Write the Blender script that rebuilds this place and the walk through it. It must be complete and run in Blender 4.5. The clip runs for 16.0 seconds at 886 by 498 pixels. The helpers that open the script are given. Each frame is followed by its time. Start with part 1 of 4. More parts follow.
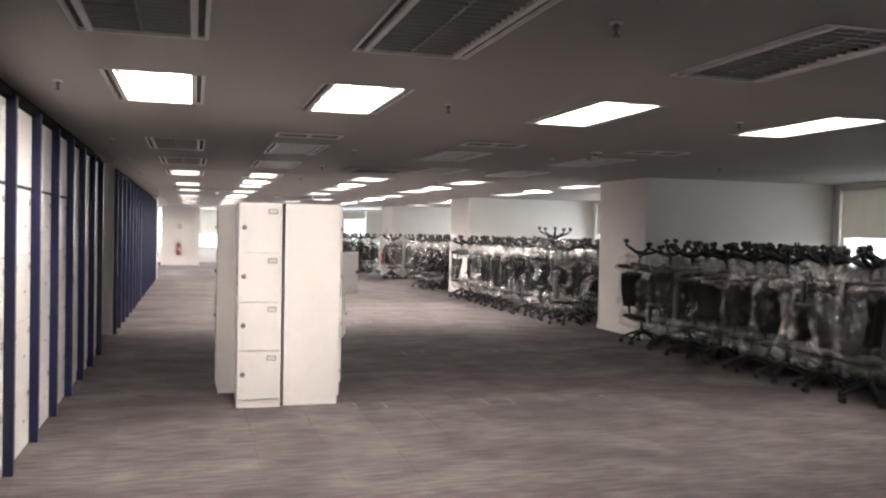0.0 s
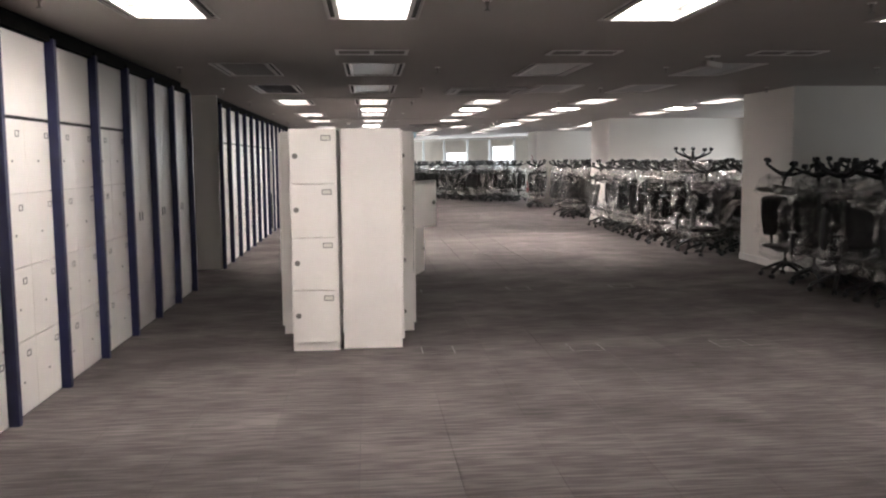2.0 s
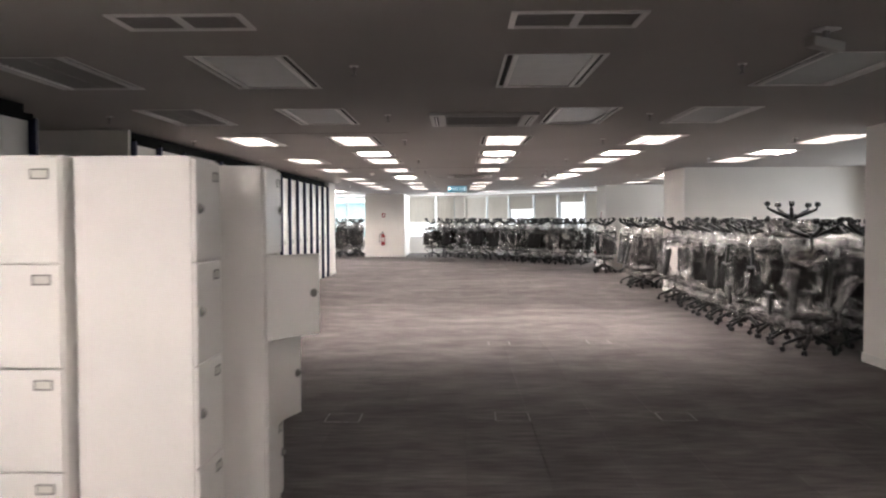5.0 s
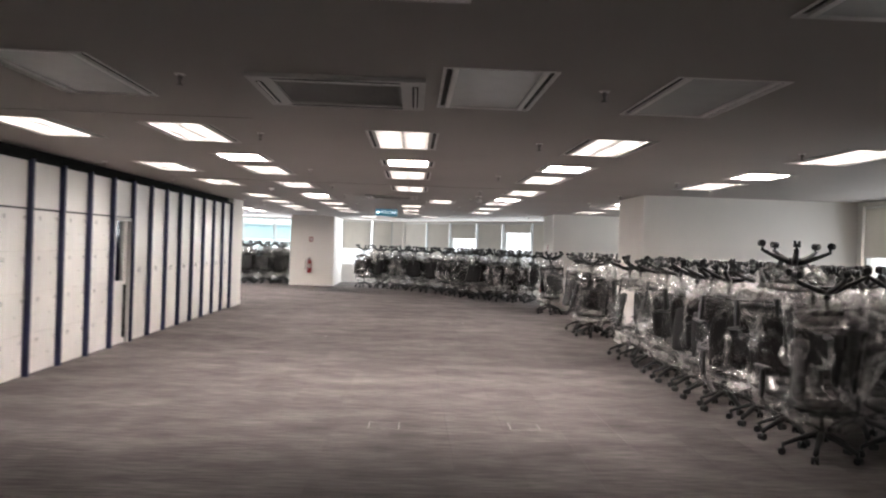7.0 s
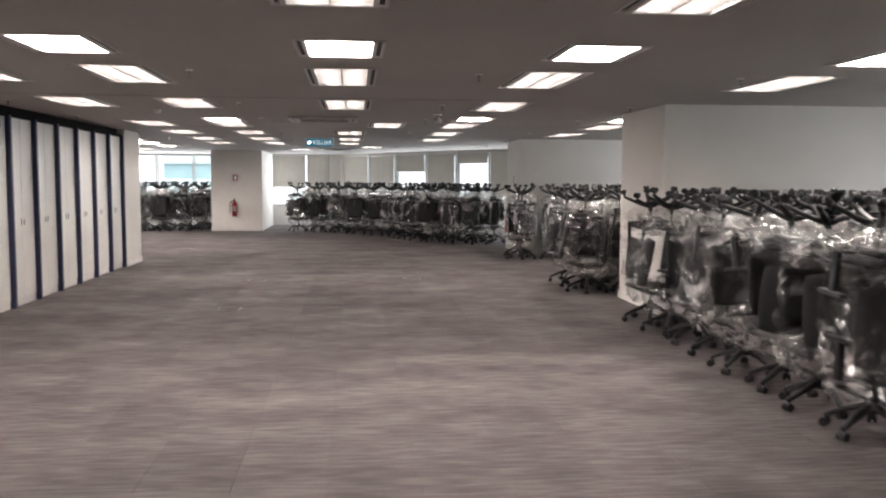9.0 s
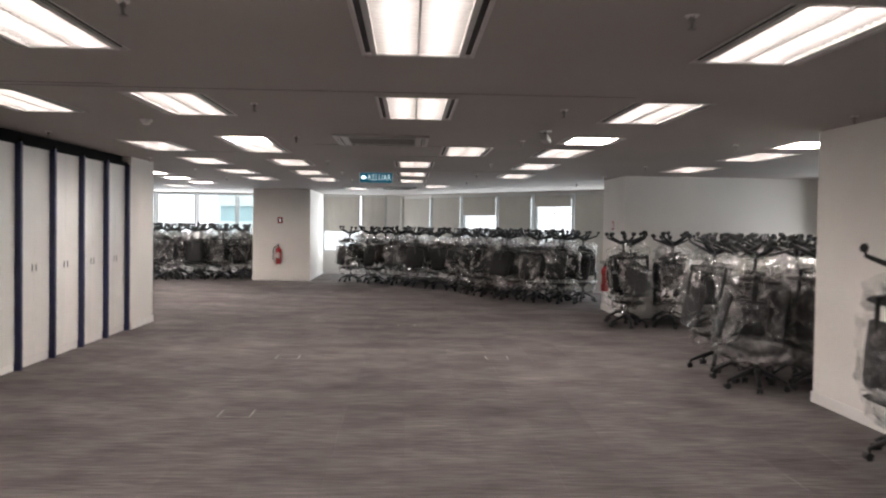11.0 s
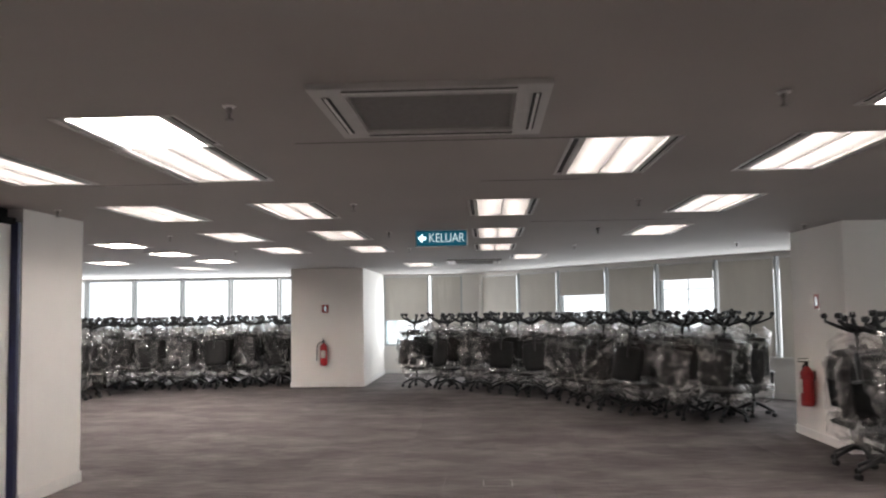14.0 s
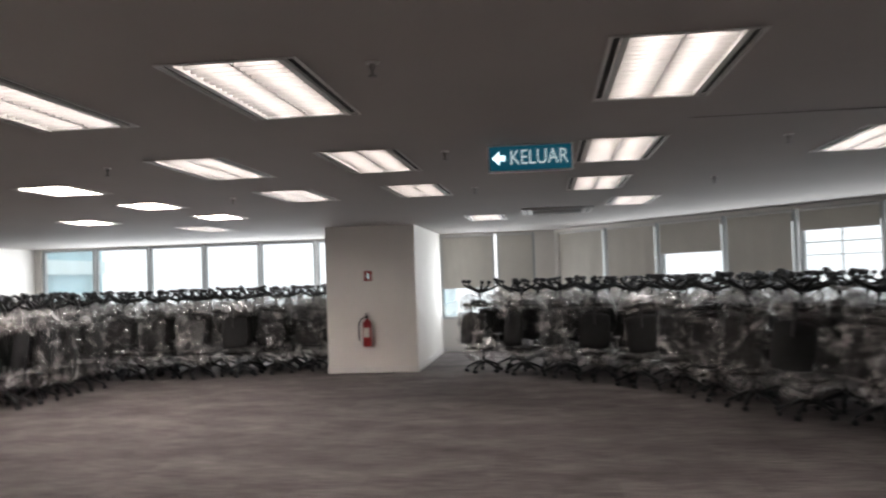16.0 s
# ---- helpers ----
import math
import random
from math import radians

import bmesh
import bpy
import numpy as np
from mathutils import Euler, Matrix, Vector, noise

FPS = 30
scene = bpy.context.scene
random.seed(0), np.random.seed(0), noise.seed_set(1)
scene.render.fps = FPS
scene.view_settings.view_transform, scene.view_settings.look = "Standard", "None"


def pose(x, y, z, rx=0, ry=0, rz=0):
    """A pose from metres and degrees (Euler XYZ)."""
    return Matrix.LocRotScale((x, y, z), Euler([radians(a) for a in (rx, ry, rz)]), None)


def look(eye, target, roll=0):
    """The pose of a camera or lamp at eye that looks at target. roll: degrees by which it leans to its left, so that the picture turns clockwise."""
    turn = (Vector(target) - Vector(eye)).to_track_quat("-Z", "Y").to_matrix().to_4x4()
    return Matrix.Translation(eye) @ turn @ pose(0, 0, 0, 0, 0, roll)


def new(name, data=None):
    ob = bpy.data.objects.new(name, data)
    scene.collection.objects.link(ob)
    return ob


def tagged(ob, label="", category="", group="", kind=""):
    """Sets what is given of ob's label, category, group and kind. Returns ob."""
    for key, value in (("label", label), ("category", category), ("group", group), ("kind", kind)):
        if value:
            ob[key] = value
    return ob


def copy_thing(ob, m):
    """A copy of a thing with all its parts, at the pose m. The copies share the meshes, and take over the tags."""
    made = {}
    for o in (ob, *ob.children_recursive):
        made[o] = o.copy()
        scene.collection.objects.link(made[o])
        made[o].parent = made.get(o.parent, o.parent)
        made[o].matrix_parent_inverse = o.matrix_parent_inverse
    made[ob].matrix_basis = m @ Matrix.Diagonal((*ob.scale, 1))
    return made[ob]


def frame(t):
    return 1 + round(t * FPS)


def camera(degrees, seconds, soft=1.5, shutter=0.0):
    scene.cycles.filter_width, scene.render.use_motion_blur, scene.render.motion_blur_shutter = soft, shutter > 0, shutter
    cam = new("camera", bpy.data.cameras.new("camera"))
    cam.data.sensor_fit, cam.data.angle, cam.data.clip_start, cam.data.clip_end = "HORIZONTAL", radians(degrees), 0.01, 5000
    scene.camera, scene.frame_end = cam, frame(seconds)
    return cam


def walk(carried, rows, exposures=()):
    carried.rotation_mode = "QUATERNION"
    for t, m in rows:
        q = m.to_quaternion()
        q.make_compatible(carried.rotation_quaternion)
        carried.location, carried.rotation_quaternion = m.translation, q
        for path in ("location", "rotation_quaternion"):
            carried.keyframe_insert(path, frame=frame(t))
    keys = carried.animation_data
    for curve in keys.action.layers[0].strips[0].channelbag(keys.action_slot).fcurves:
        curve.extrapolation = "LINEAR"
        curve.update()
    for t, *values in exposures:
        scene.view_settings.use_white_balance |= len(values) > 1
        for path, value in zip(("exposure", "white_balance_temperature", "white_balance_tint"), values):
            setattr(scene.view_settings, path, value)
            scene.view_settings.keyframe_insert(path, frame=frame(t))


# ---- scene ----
cam = camera(53.9, 16.0, soft=2.1, shutter=0.5)
PATH = [
    (0, (0.046, -0.154, 1.589), (0.597, 1.768, 1.553), 1.1),
    (0.5, (0.346, 0.164, 1.628), (0.772, 2.119, 1.627), 1.0),
    (1, (0.638, 0.275, 1.62), (0.826, 2.266, 1.598), -0.4),
    (1.5, (0.918, 0.397, 1.617), (1.078, 2.385, 1.463), 0.6),
    (2, (1.066, 0.585, 1.566), (1.235, 2.567, 1.363), -0.5),
    (2.5, (1.253, 1.014, 1.576), (1.324, 3.009, 1.461), 0.1),
    (3, (1.533, 1.56, 1.577), (1.626, 3.553, 1.44), -0.2),
    (3.5, (1.744, 2.166, 1.569), (1.821, 4.159, 1.431), -0.9),
    (3.7, (1.823, 2.384, 1.558), (1.895, 4.377, 1.408), -1.2),
    (5.8, (2.843, 5.284, 1.603), (2.765, 7.282, 1.567), 0.6),
    (6, (2.928, 5.524, 1.619), (2.926, 7.523, 1.569), -0.5),
    (6.5, (3.072, 6.334, 1.596), (3.08, 8.333, 1.584), -0.9),
    (7, (3.15, 7.324, 1.602), (3.219, 9.323, 1.594), 2.0),
    (7.5, (3.187, 8.373, 1.597), (3.299, 10.368, 1.521), 2.0),
    (8, (3.164, 9.264, 1.616), (3.307, 11.258, 1.56), 1.3),
    (8.5, (3.155, 10.099, 1.575), (3.309, 12.091, 1.5), -0.2),
    (9, (3.146, 11.07, 1.618), (3.35, 13.053, 1.46), 0.2),
    (9.5, (3.098, 11.886, 1.603), (3.2, 13.883, 1.537), 1.7),
    (9.7, (3.082, 12.235, 1.603), (3.189, 14.232, 1.616), 2.1),
    (11.8, (3.003, 16.314, 1.59), (3.086, 18.31, 1.502), -0.2),
    (12, (3.051, 16.651, 1.566), (3.167, 18.647, 1.513), -0.5),
    (12.5, (3.051, 17.592, 1.561), (3.228, 19.584, 1.585), -0.7),
    (13, (3.032, 18.545, 1.591), (2.999, 20.545, 1.623), -0.9),
    (13.5, (2.967, 19.506, 1.587), (2.936, 21.505, 1.654), 0.8),
    (14, (2.929, 20.418, 1.605), (2.83, 22.411, 1.744), -0.8),
    (14.5, (2.815, 21.35, 1.609), (2.69, 23.342, 1.737), 0.7),
    (15, (2.763, 22.306, 1.608), (2.622, 24.3, 1.675), -0.5),
    (15.5, (2.626, 23.317, 1.604), (2.5, 25.312, 1.642), 0.9),
    (16, (2.492, 24.196, 1.602), (2.262, 26.182, 1.666), -1.9),
]
walk(cam, [(t, look(eye, target, roll)) for t, eye, target, roll in PATH],
     [(0.0, 1.84), (1.0, 1.62), (1.5, 1.44), (2.5, 1.36), (3.5, 1.33), (6.0, 1.68), (7.0, 1.27), (8.5, 1.03), (9.5, 0.84), (12.0, 0.75), (14.0, 0.76), (15.5, 0.50), (16.0, 0.32)])

# ---- light and exposure ----
world = bpy.data.worlds.new("overcast_sky")
scene.world = world
world.use_nodes = True
wn = world.node_tree
sky = wn.nodes.new("ShaderNodeTexSky")
sky.sky_type = "NISHITA"
sky.sun_disc = False
sky.sun_elevation, sky.sun_rotation = radians(48), radians(150)
sky.air_density, sky.dust_density = 1.2, 4.0
wn.nodes["Background"].inputs[1].default_value = 0.15
wn.links.new(sky.outputs[0], wn.nodes["Background"].inputs[0])
sun = new("sun", bpy.data.lights.new("sun", "SUN"))
sun.data.energy, sun.data.angle, sun.data.color = 1.0, radians(12), (1.0, 0.95, 0.88)
sun.matrix_world = look((0, 0, 60), (-15, 26, 0))
LAMP = 10.0         # luminous strength of a louvred light
CEIL = 2.52


def window_lamp(eye, target, w, h, watts):
    ob = new("daylight", bpy.data.lights.new("daylight", "AREA"))
    ob.data.shape, ob.data.size, ob.data.size_y, ob.data.energy = "RECTANGLE", w, h, watts
    ob.data.color = (0.92, 0.96, 1.0)
    ob.matrix_world = look(eye, target)


window_lamp((-5.0, 42.75, 1.6), (-5.0, 30.0, 1.3), 6.6, 1.6, 200)
window_lamp((1.4, 42.70, 1.5), (1.4, 34.0, 1.2), 1.8, 1.5, 36)
window_lamp((6.35, 37.55, 1.6), (2.0, 34.3, 1.3), 9.5, 1.5, 115)
window_lamp((10.15, 26.4, 1.6), (6.0, 26.4, 1.3), 6.6, 1.5, 28)
window_lamp((10.15, 17.4, 1.6), (6.0, 17.4, 1.3), 6.6, 1.5, 22)
window_lamp((10.15, 7.0, 1.6), (6.0, 7.0, 1.3), 9.0, 1.5, 9)


# ---- materials ----
def mat(name, colour, rough=0.5, metal=0.0, vary=0.06, scale=6.0, bump=0.0, bscale=200.0, emit=None, stretch=None, random_tone=0.0):
    m = bpy.data.materials.new(name)
    m.use_nodes = True
    n, l = m.node_tree.nodes, m.node_tree.links
    p = n["Principled BSDF"]
    p.inputs["Roughness"].default_value, p.inputs["Metallic"].default_value = rough, metal
    geo = n.new("ShaderNodeNewGeometry")
    mp = n.new("ShaderNodeMapping")
    mp.inputs["Scale"].default_value = stretch or (1, 1, 1)
    l.new(geo.outputs["Position"], mp.inputs["Vector"])
    big = n.new("ShaderNodeTexNoise")
    big.inputs["Scale"].default_value, big.inputs["Detail"].default_value = scale, 6
    l.new(mp.outputs[0], big.inputs["Vector"])
    ramp = n.new("ShaderNodeMapRange")
    ramp.inputs["From Min"].default_value, ramp.inputs["From Max"].default_value = 0.3, 0.7
    ramp.inputs["To Min"].default_value, ramp.inputs["To Max"].default_value = 1 - vary, 1 + vary
    l.new(big.outputs[0], ramp.inputs["Value"])
    value = ramp.outputs[0]
    if random_tone:
        info = n.new("ShaderNodeObjectInfo")
        rr = n.new("ShaderNodeMapRange")
        rr.inputs["To Min"].default_value, rr.inputs["To Max"].default_value = 1 - random_tone, 1 + random_tone
        l.new(info.outputs["Random"], rr.inputs["Value"])
        mul = n.new("ShaderNodeMath")
        mul.operation = "MULTIPLY"
        l.new(value, mul.inputs[0]), l.new(rr.outputs[0], mul.inputs[1])
        value = mul.outputs[0]
    hsv = n.new("ShaderNodeHueSaturation")
    hsv.inputs["Color"].default_value = (*colour, 1)
    l.new(value, hsv.inputs["Value"])
    l.new(hsv.outputs[0], p.inputs["Base Color"])
    if bump:
        fine = n.new("ShaderNodeTexNoise")
        fine.inputs["Scale"].default_value, fine.inputs["Detail"].default_value = bscale, 3
        l.new(geo.outputs["Position"], fine.inputs["Vector"])
        b = n.new("ShaderNodeBump")
        b.inputs["Strength"].default_value, b.inputs["Distance"].default_value = bump, 0.004
        l.new(fine.outputs[0], b.inputs["Height"])
        l.new(b.outputs[0], p.inputs["Normal"])
    if emit:
        p.inputs["Emission Color"].default_value = (*emit[0], 1)
        p.inputs["Emission Strength"].default_value = emit[1]
    return m


def carpet_mat(name, island):
    """Grey-brown loop carpet tile: thin broken streaks, a tone per tile, soft lighter and darker patches."""
    m = bpy.data.materials.new(name)
    m.use_nodes = True
    n, l = m.node_tree.nodes, m.node_tree.links
    p = n["Principled BSDF"]
    p.inputs["Roughness"].default_value = 0.95
    p.inputs["Specular IOR Level"].default_value = 0.15
    geo = n.new("ShaderNodeNewGeometry")

    def tex(scale, stretch, detail, lo, hi, a, b):
        mp = n.new("ShaderNodeMapping")
        mp.inputs["Scale"].default_value = stretch
        l.new(geo.outputs["Position"], mp.inputs["Vector"])
        t = n.new("ShaderNodeTexNoise")
        t.inputs["Scale"].default_value, t.inputs["Detail"].default_value = scale, detail
        l.new(mp.outputs[0], t.inputs["Vector"])
        r = n.new("ShaderNodeMapRange")
        for k, v in (("From Min", lo), ("From Max", hi), ("To Min", a), ("To Max", b)):
            r.inputs[k].default_value = v
        l.new(t.outputs[0], r.inputs["Value"])
        return r.outputs[0], t.outputs[0]

    streak, _ = tex(1.0, (3.6, 36, 1), 1, 0.38, 0.64, 0.80, 1.26)
    patch, _ = tex(1.0, (0.5, 1.1, 1), 3, 0.3, 0.7, 0.76, 1.24)
    _, grain = tex(380, (1, 1, 1), 2, 0, 1, 0, 1)
    if island:
        tone = geo.outputs["Random Per Island"]
    else:
        tone = n.new("ShaderNodeObjectInfo").outputs["Random"]
    r = n.new("ShaderNodeMapRange")
    r.inputs["To Min"].default_value, r.inputs["To Max"].default_value = 0.93, 1.07
    l.new(tone, r.inputs["Value"])
    out = r.outputs[0]
    blotch, _ = tex(1.7, (1, 1.4, 1), 2, 0.35, 0.65, 0.84, 1.17)
    for s in (streak, patch, blotch):
        mul = n.new("ShaderNodeMath")
        mul.operation = "MULTIPLY"
        l.new(out, mul.inputs[0]), l.new(s, mul.inputs[1])
        out = mul.outputs[0]
    hsv = n.new("ShaderNodeHueSaturation")
    hsv.inputs["Color"].default_value = (0.121, 0.107, 0.104, 1)
    l.new(out, hsv.inputs["Value"])
    l.new(hsv.outputs[0], p.inputs["Base Color"])
    b = n.new("ShaderNodeBump")
    b.inputs["Strength"].default_value, b.inputs["Distance"].default_value = 0.5, 0.004
    l.new(grain, b.inputs["Height"]), l.new(b.outputs[0], p.inputs["Normal"])
    return m


def film_mat(name, thin, full, milk, size):
    """Clear wrapping film: see-through where it lies smooth, milky along the folds, with sharp glints."""
    m = bpy.data.materials.new(name)
    m.use_nodes = True
    n, l = m.node_tree.nodes, m.node_tree.links
    n.remove(n["Principled BSDF"])
    geo = n.new("ShaderNodeNewGeometry")

    def tex(scale, detail, distortion, lo, hi, a, b):
        t = n.new("ShaderNodeTexNoise")
        t.inputs["Scale"].default_value, t.inputs["Detail"].default_value, t.inputs["Distortion"].default_value = scale, detail, distortion
        l.new(geo.outputs["Position"], t.inputs["Vector"])
        r = n.new("ShaderNodeMapRange")
        for k, v in (("From Min", lo), ("From Max", hi), ("To Min", a), ("To Max", b)):
            r.inputs[k].default_value = v
        l.new(t.outputs[0], r.inputs["Value"])
        return r.outputs[0], t.outputs[0]

    fold, _ = tex(size, 4, 1.8, 0.48, 0.68, thin, full)
    broad, _ = tex(1.9, 2, 0.4, 0.36, 0.64, 0.45, 1.25)
    amount = n.new("ShaderNodeMath")
    amount.operation = "MULTIPLY"
    amount.use_clamp = True
    l.new(fold, amount.inputs[0]), l.new(broad, amount.inputs[1])
    _, crease = tex(3.8, 2, 1.6, 0, 1, 0, 1)
    b = n.new("ShaderNodeBump")
    b.inputs["Strength"].default_value, b.inputs["Distance"].default_value = 0.8, 0.05
    l.new(crease, b.inputs["Height"])
    shine, white, gloss = n.new("ShaderNodeBsdfGlossy"), n.new("ShaderNodeBsdfDiffuse"), n.new("ShaderNodeMixShader")
    shine.inputs["Color"].default_value = (0.95, 0.94, 0.93, 1)
    shine.inputs["Roughness"].default_value = 0.19
    white.inputs["Color"].default_value = (0.70, 0.69, 0.68, 1)
    gloss.inputs[0].default_value = milk
    l.new(b.outputs[0], shine.inputs["Normal"])
    l.new(shine.outputs[0], gloss.inputs[1]), l.new(white.outputs[0], gloss.inputs[2])
    clear = n.new("ShaderNodeBsdfTransparent")
    mix = n.new("ShaderNodeMixShader")
    l.new(amount.outputs[0], mix.inputs[0]), l.new(clear.outputs[0], mix.inputs[1]), l.new(gloss.outputs[0], mix.inputs[2])
    l.new(mix.outputs[0], n["Material Output"].inputs["Surface"])
    return m


def glass_mat():
    m = bpy.data.materials.new("window_glass")
    m.use_nodes = True
    n, l = m.node_tree.nodes, m.node_tree.links
    n.remove(n["Principled BSDF"])
    clear, gloss, mix = n.new("ShaderNodeBsdfTransparent"), n.new("ShaderNodeBsdfGlossy"), n.new("ShaderNodeMixShader")
    clear.inputs[0].default_value = (0.93, 0.96, 0.97, 1)
    gloss.inputs["Roughness"].default_value = 0.02
    mix.inputs[0].default_value = 0.06
    l.new(clear.outputs[0], mix.inputs[1]), l.new(gloss.outputs[0], mix.inputs[2])
    l.new(mix.outputs[0], n["Material Output"].inputs["Surface"])
    return m


def lamp_mat(name, strength, striped):
    """A light's glowing panel; the louvred ones show two brighter tubes."""
    m = bpy.data.materials.new(name)
    m.use_nodes = True
    n, l = m.node_tree.nodes, m.node_tree.links
    n.remove(n["Principled BSDF"])
    e = n.new("ShaderNodeEmission")
    e.inputs["Color"].default_value = (1.0, 0.90, 0.85, 1)
    e.inputs["Strength"].default_value = strength
    if striped:
        tc = n.new("ShaderNodeTexCoord")
        sx = n.new("ShaderNodeSeparateXYZ")
        l.new(tc.outputs["Object"], sx.inputs[0])
        a = n.new("ShaderNodeMath")
        a.operation = "ABSOLUTE"
        l.new(sx.outputs[0], a.inputs[0])
        d = n.new("ShaderNodeMath")
        d.operation, d.inputs[1].default_value = "SUBTRACT", 0.105
        l.new(a.outputs[0], d.inputs[0])
        ab = n.new("ShaderNodeMath")
        ab.operation = "ABSOLUTE"
        l.new(d.outputs[0], ab.inputs[0])
        r = n.new("ShaderNodeMapRange")
        r.interpolation_type = "SMOOTHSTEP"
        for k, v in (("From Min", 0.0), ("From Max", 0.085), ("To Min", strength * 2.1), ("To Max", strength * 0.30)):
            r.inputs[k].default_value = v
        l.new(ab.outputs[0], r.inputs["Value"])
        l.new(r.outputs[0], e.inputs["Strength"])
    l.new(e.outputs[0], n["Material Output"].inputs["Surface"])
    return m


WALL = mat("wall_paint", (0.84, 0.81, 0.77), 0.75, vary=0.03, scale=1.2, bump=0.15, bscale=160)
# off-white toned down to grey: the ceiling's dimness is put into the colour
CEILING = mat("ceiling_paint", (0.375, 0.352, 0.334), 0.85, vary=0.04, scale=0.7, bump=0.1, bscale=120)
SKIRT = mat("skirting_paint", (0.82, 0.80, 0.77), 0.45, vary=0.05, scale=5)
CABINET = mat("cabinet_laminate", (0.85, 0.82, 0.78), 0.38, vary=0.03, scale=2.5, bump=0.05, bscale=90, random_tone=0.03)
STEEL = mat("locker_steel", (0.85, 0.82, 0.79), 0.36, vary=0.03, scale=3, bump=0.06, bscale=60, random_tone=0.02)
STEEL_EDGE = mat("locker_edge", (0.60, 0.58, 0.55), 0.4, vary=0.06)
TAG = mat("tag_holder", (0.20, 0.19, 0.18), 0.35, metal=0.6, vary=0.1)
PAPER = mat("tag_paper", (0.70, 0.68, 0.63), 0.8)
LOCK = mat("lock_metal", (0.22, 0.21, 0.20), 0.35, metal=0.8, vary=0.12, scale=60)
NAVY = mat("navy_post", (0.012, 0.015, 0.060), 0.42, vary=0.15, scale=8)
DARK = mat("dark_void", (0.025, 0.024, 0.026), 0.7, vary=0.2)
# black of the head rails; on the block above, painted-in shade of the gap
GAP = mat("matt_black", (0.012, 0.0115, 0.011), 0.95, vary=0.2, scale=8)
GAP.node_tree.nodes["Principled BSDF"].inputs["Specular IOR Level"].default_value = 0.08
BLACK = mat("black_plastic", (0.010, 0.010, 0.011), 0.5, vary=0.2, scale=30, bump=0.1, bscale=300)
FABRIC = mat("black_fabric", (0.010, 0.0097, 0.010), 0.9, vary=0.22, scale=24, bump=0.5, bscale=500, random_tone=0.25)
MESHB = mat("back_mesh", (0.010, 0.0097, 0.010), 0.8, vary=0.2, scale=18, bump=0.5, bscale=420, random_tone=0.25)
CHROME = mat("gas_lift", (0.25, 0.25, 0.26), 0.3, metal=0.9)
WHITE = mat("white_metal", (0.80, 0.79, 0.77), 0.42, vary=0.04, scale=8)
COVER = mat("fitting_plastic", (0.52, 0.51, 0.49), 0.45, vary=0.05, scale=8)
GREY = mat("grille_grey", (0.26, 0.25, 0.24), 0.6, vary=0.1, scale=30)
DIFF_OFF = mat("unlit_diffuser", (0.42, 0.43, 0.42), 0.35, vary=0.06, scale=9)
LOUVRE = mat("louvre_aluminium", (0.42, 0.41, 0.40), 0.3, metal=0.3, vary=0.05)
BLIND = mat("roller_blind", (0.66, 0.63, 0.585), 0.9, vary=0.05, scale=2.5, bump=0.2, bscale=350)
bn = BLIND.node_tree
tr, mx = bn.nodes.new("ShaderNodeBsdfTranslucent"), bn.nodes.new("ShaderNodeMixShader")
tr.inputs[0].default_value, mx.inputs[0].default_value = (0.80, 0.76, 0.70, 1), 0.32
bn.links.new(bn.nodes["Principled BSDF"].outputs[0], mx.inputs[1])
bn.links.new(tr.outputs[0], mx.inputs[2])
bn.links.new(mx.outputs[0], bn.nodes["Material Output"].inputs["Surface"])
FRAME = mat("window_frame", (0.52, 0.55, 0.56), 0.4, metal=0.3, vary=0.05)
RED = mat("extinguisher_red", (0.30, 0.016, 0.020), 0.3, vary=0.08, scale=20)
SIGNRED = mat("sign_red", (0.34, 0.03, 0.025), 0.5)
TEAL = mat("exit_sign_face", (0.006, 0.12, 0.20), 0.3, emit=((0.02, 0.30, 0.46), 0.12))
SIGNWHITE = mat("sign_lettering", (0.8, 0.85, 0.86), 0.5, emit=((0.75, 0.95, 1.0), 0.4))
BRASS = mat("floor_box_trim", (0.17, 0.155, 0.15), 0.6, vary=0.6, scale=14, metal=0.0)
# side rims slightly lighter than the front and back trim
BRIGHT = mat("worn_metal", (0.19, 0.178, 0.17), 0.5, vary=0.5, scale=16)
CONCRETE = mat("slab_concrete", (0.22, 0.21, 0.20), 0.9, vary=0.15, scale=2)
# both tower colours are lightened to carry the haze of distance
TOWER = mat("tower_cladding", (0.75, 0.88, 0.90), 0.5, vary=0.1, scale=0.3)
TOWERGLASS = mat("tower_glass", (0.44, 0.64, 0.70), 0.25, vary=0.2, scale=0.2)
CARPET = carpet_mat("carpet_tile", False)
CARPET_REST = carpet_mat("carpet_field", True)
FILM = film_mat("clear_film", 0.04, 0.60, 0.28, 2.4)
LAYERS = film_mat("layered_film", 0.15, 0.85, 0.46, 3.0)
GLASS = glass_mat()
LIT = lamp_mat("louvred_light", LAMP, True)
# strength of the row at y 5.98, set apart to brighten the lockers
LIT_FRONT = lamp_mat("new_louvred_light", LAMP * 0.95, True)
BARE = lamp_mat("bare_light", LAMP * 3.0, False)


# ---- mesh helpers ----
def box(bm, x0, x1, y0, y1, z0, z1):
    v = [bm.verts.new(c) for c in ((x0, y0, z0), (x1, y0, z0), (x1, y1, z0), (x0, y1, z0), (x0, y0, z1), (x1, y0, z1), (x1, y1, z1), (x0, y1, z1))]
    for f in ((0, 3, 2, 1), (4, 5, 6, 7), (0, 1, 5, 4), (1, 2, 6, 5), (2, 3, 7, 6), (3, 0, 4, 7)):
        bm.faces.new([v[i] for i in f])
    return v


def boxes(*list_of):
    bm = bmesh.new()
    for b in list_of:
        box(bm, *b)
    return bm


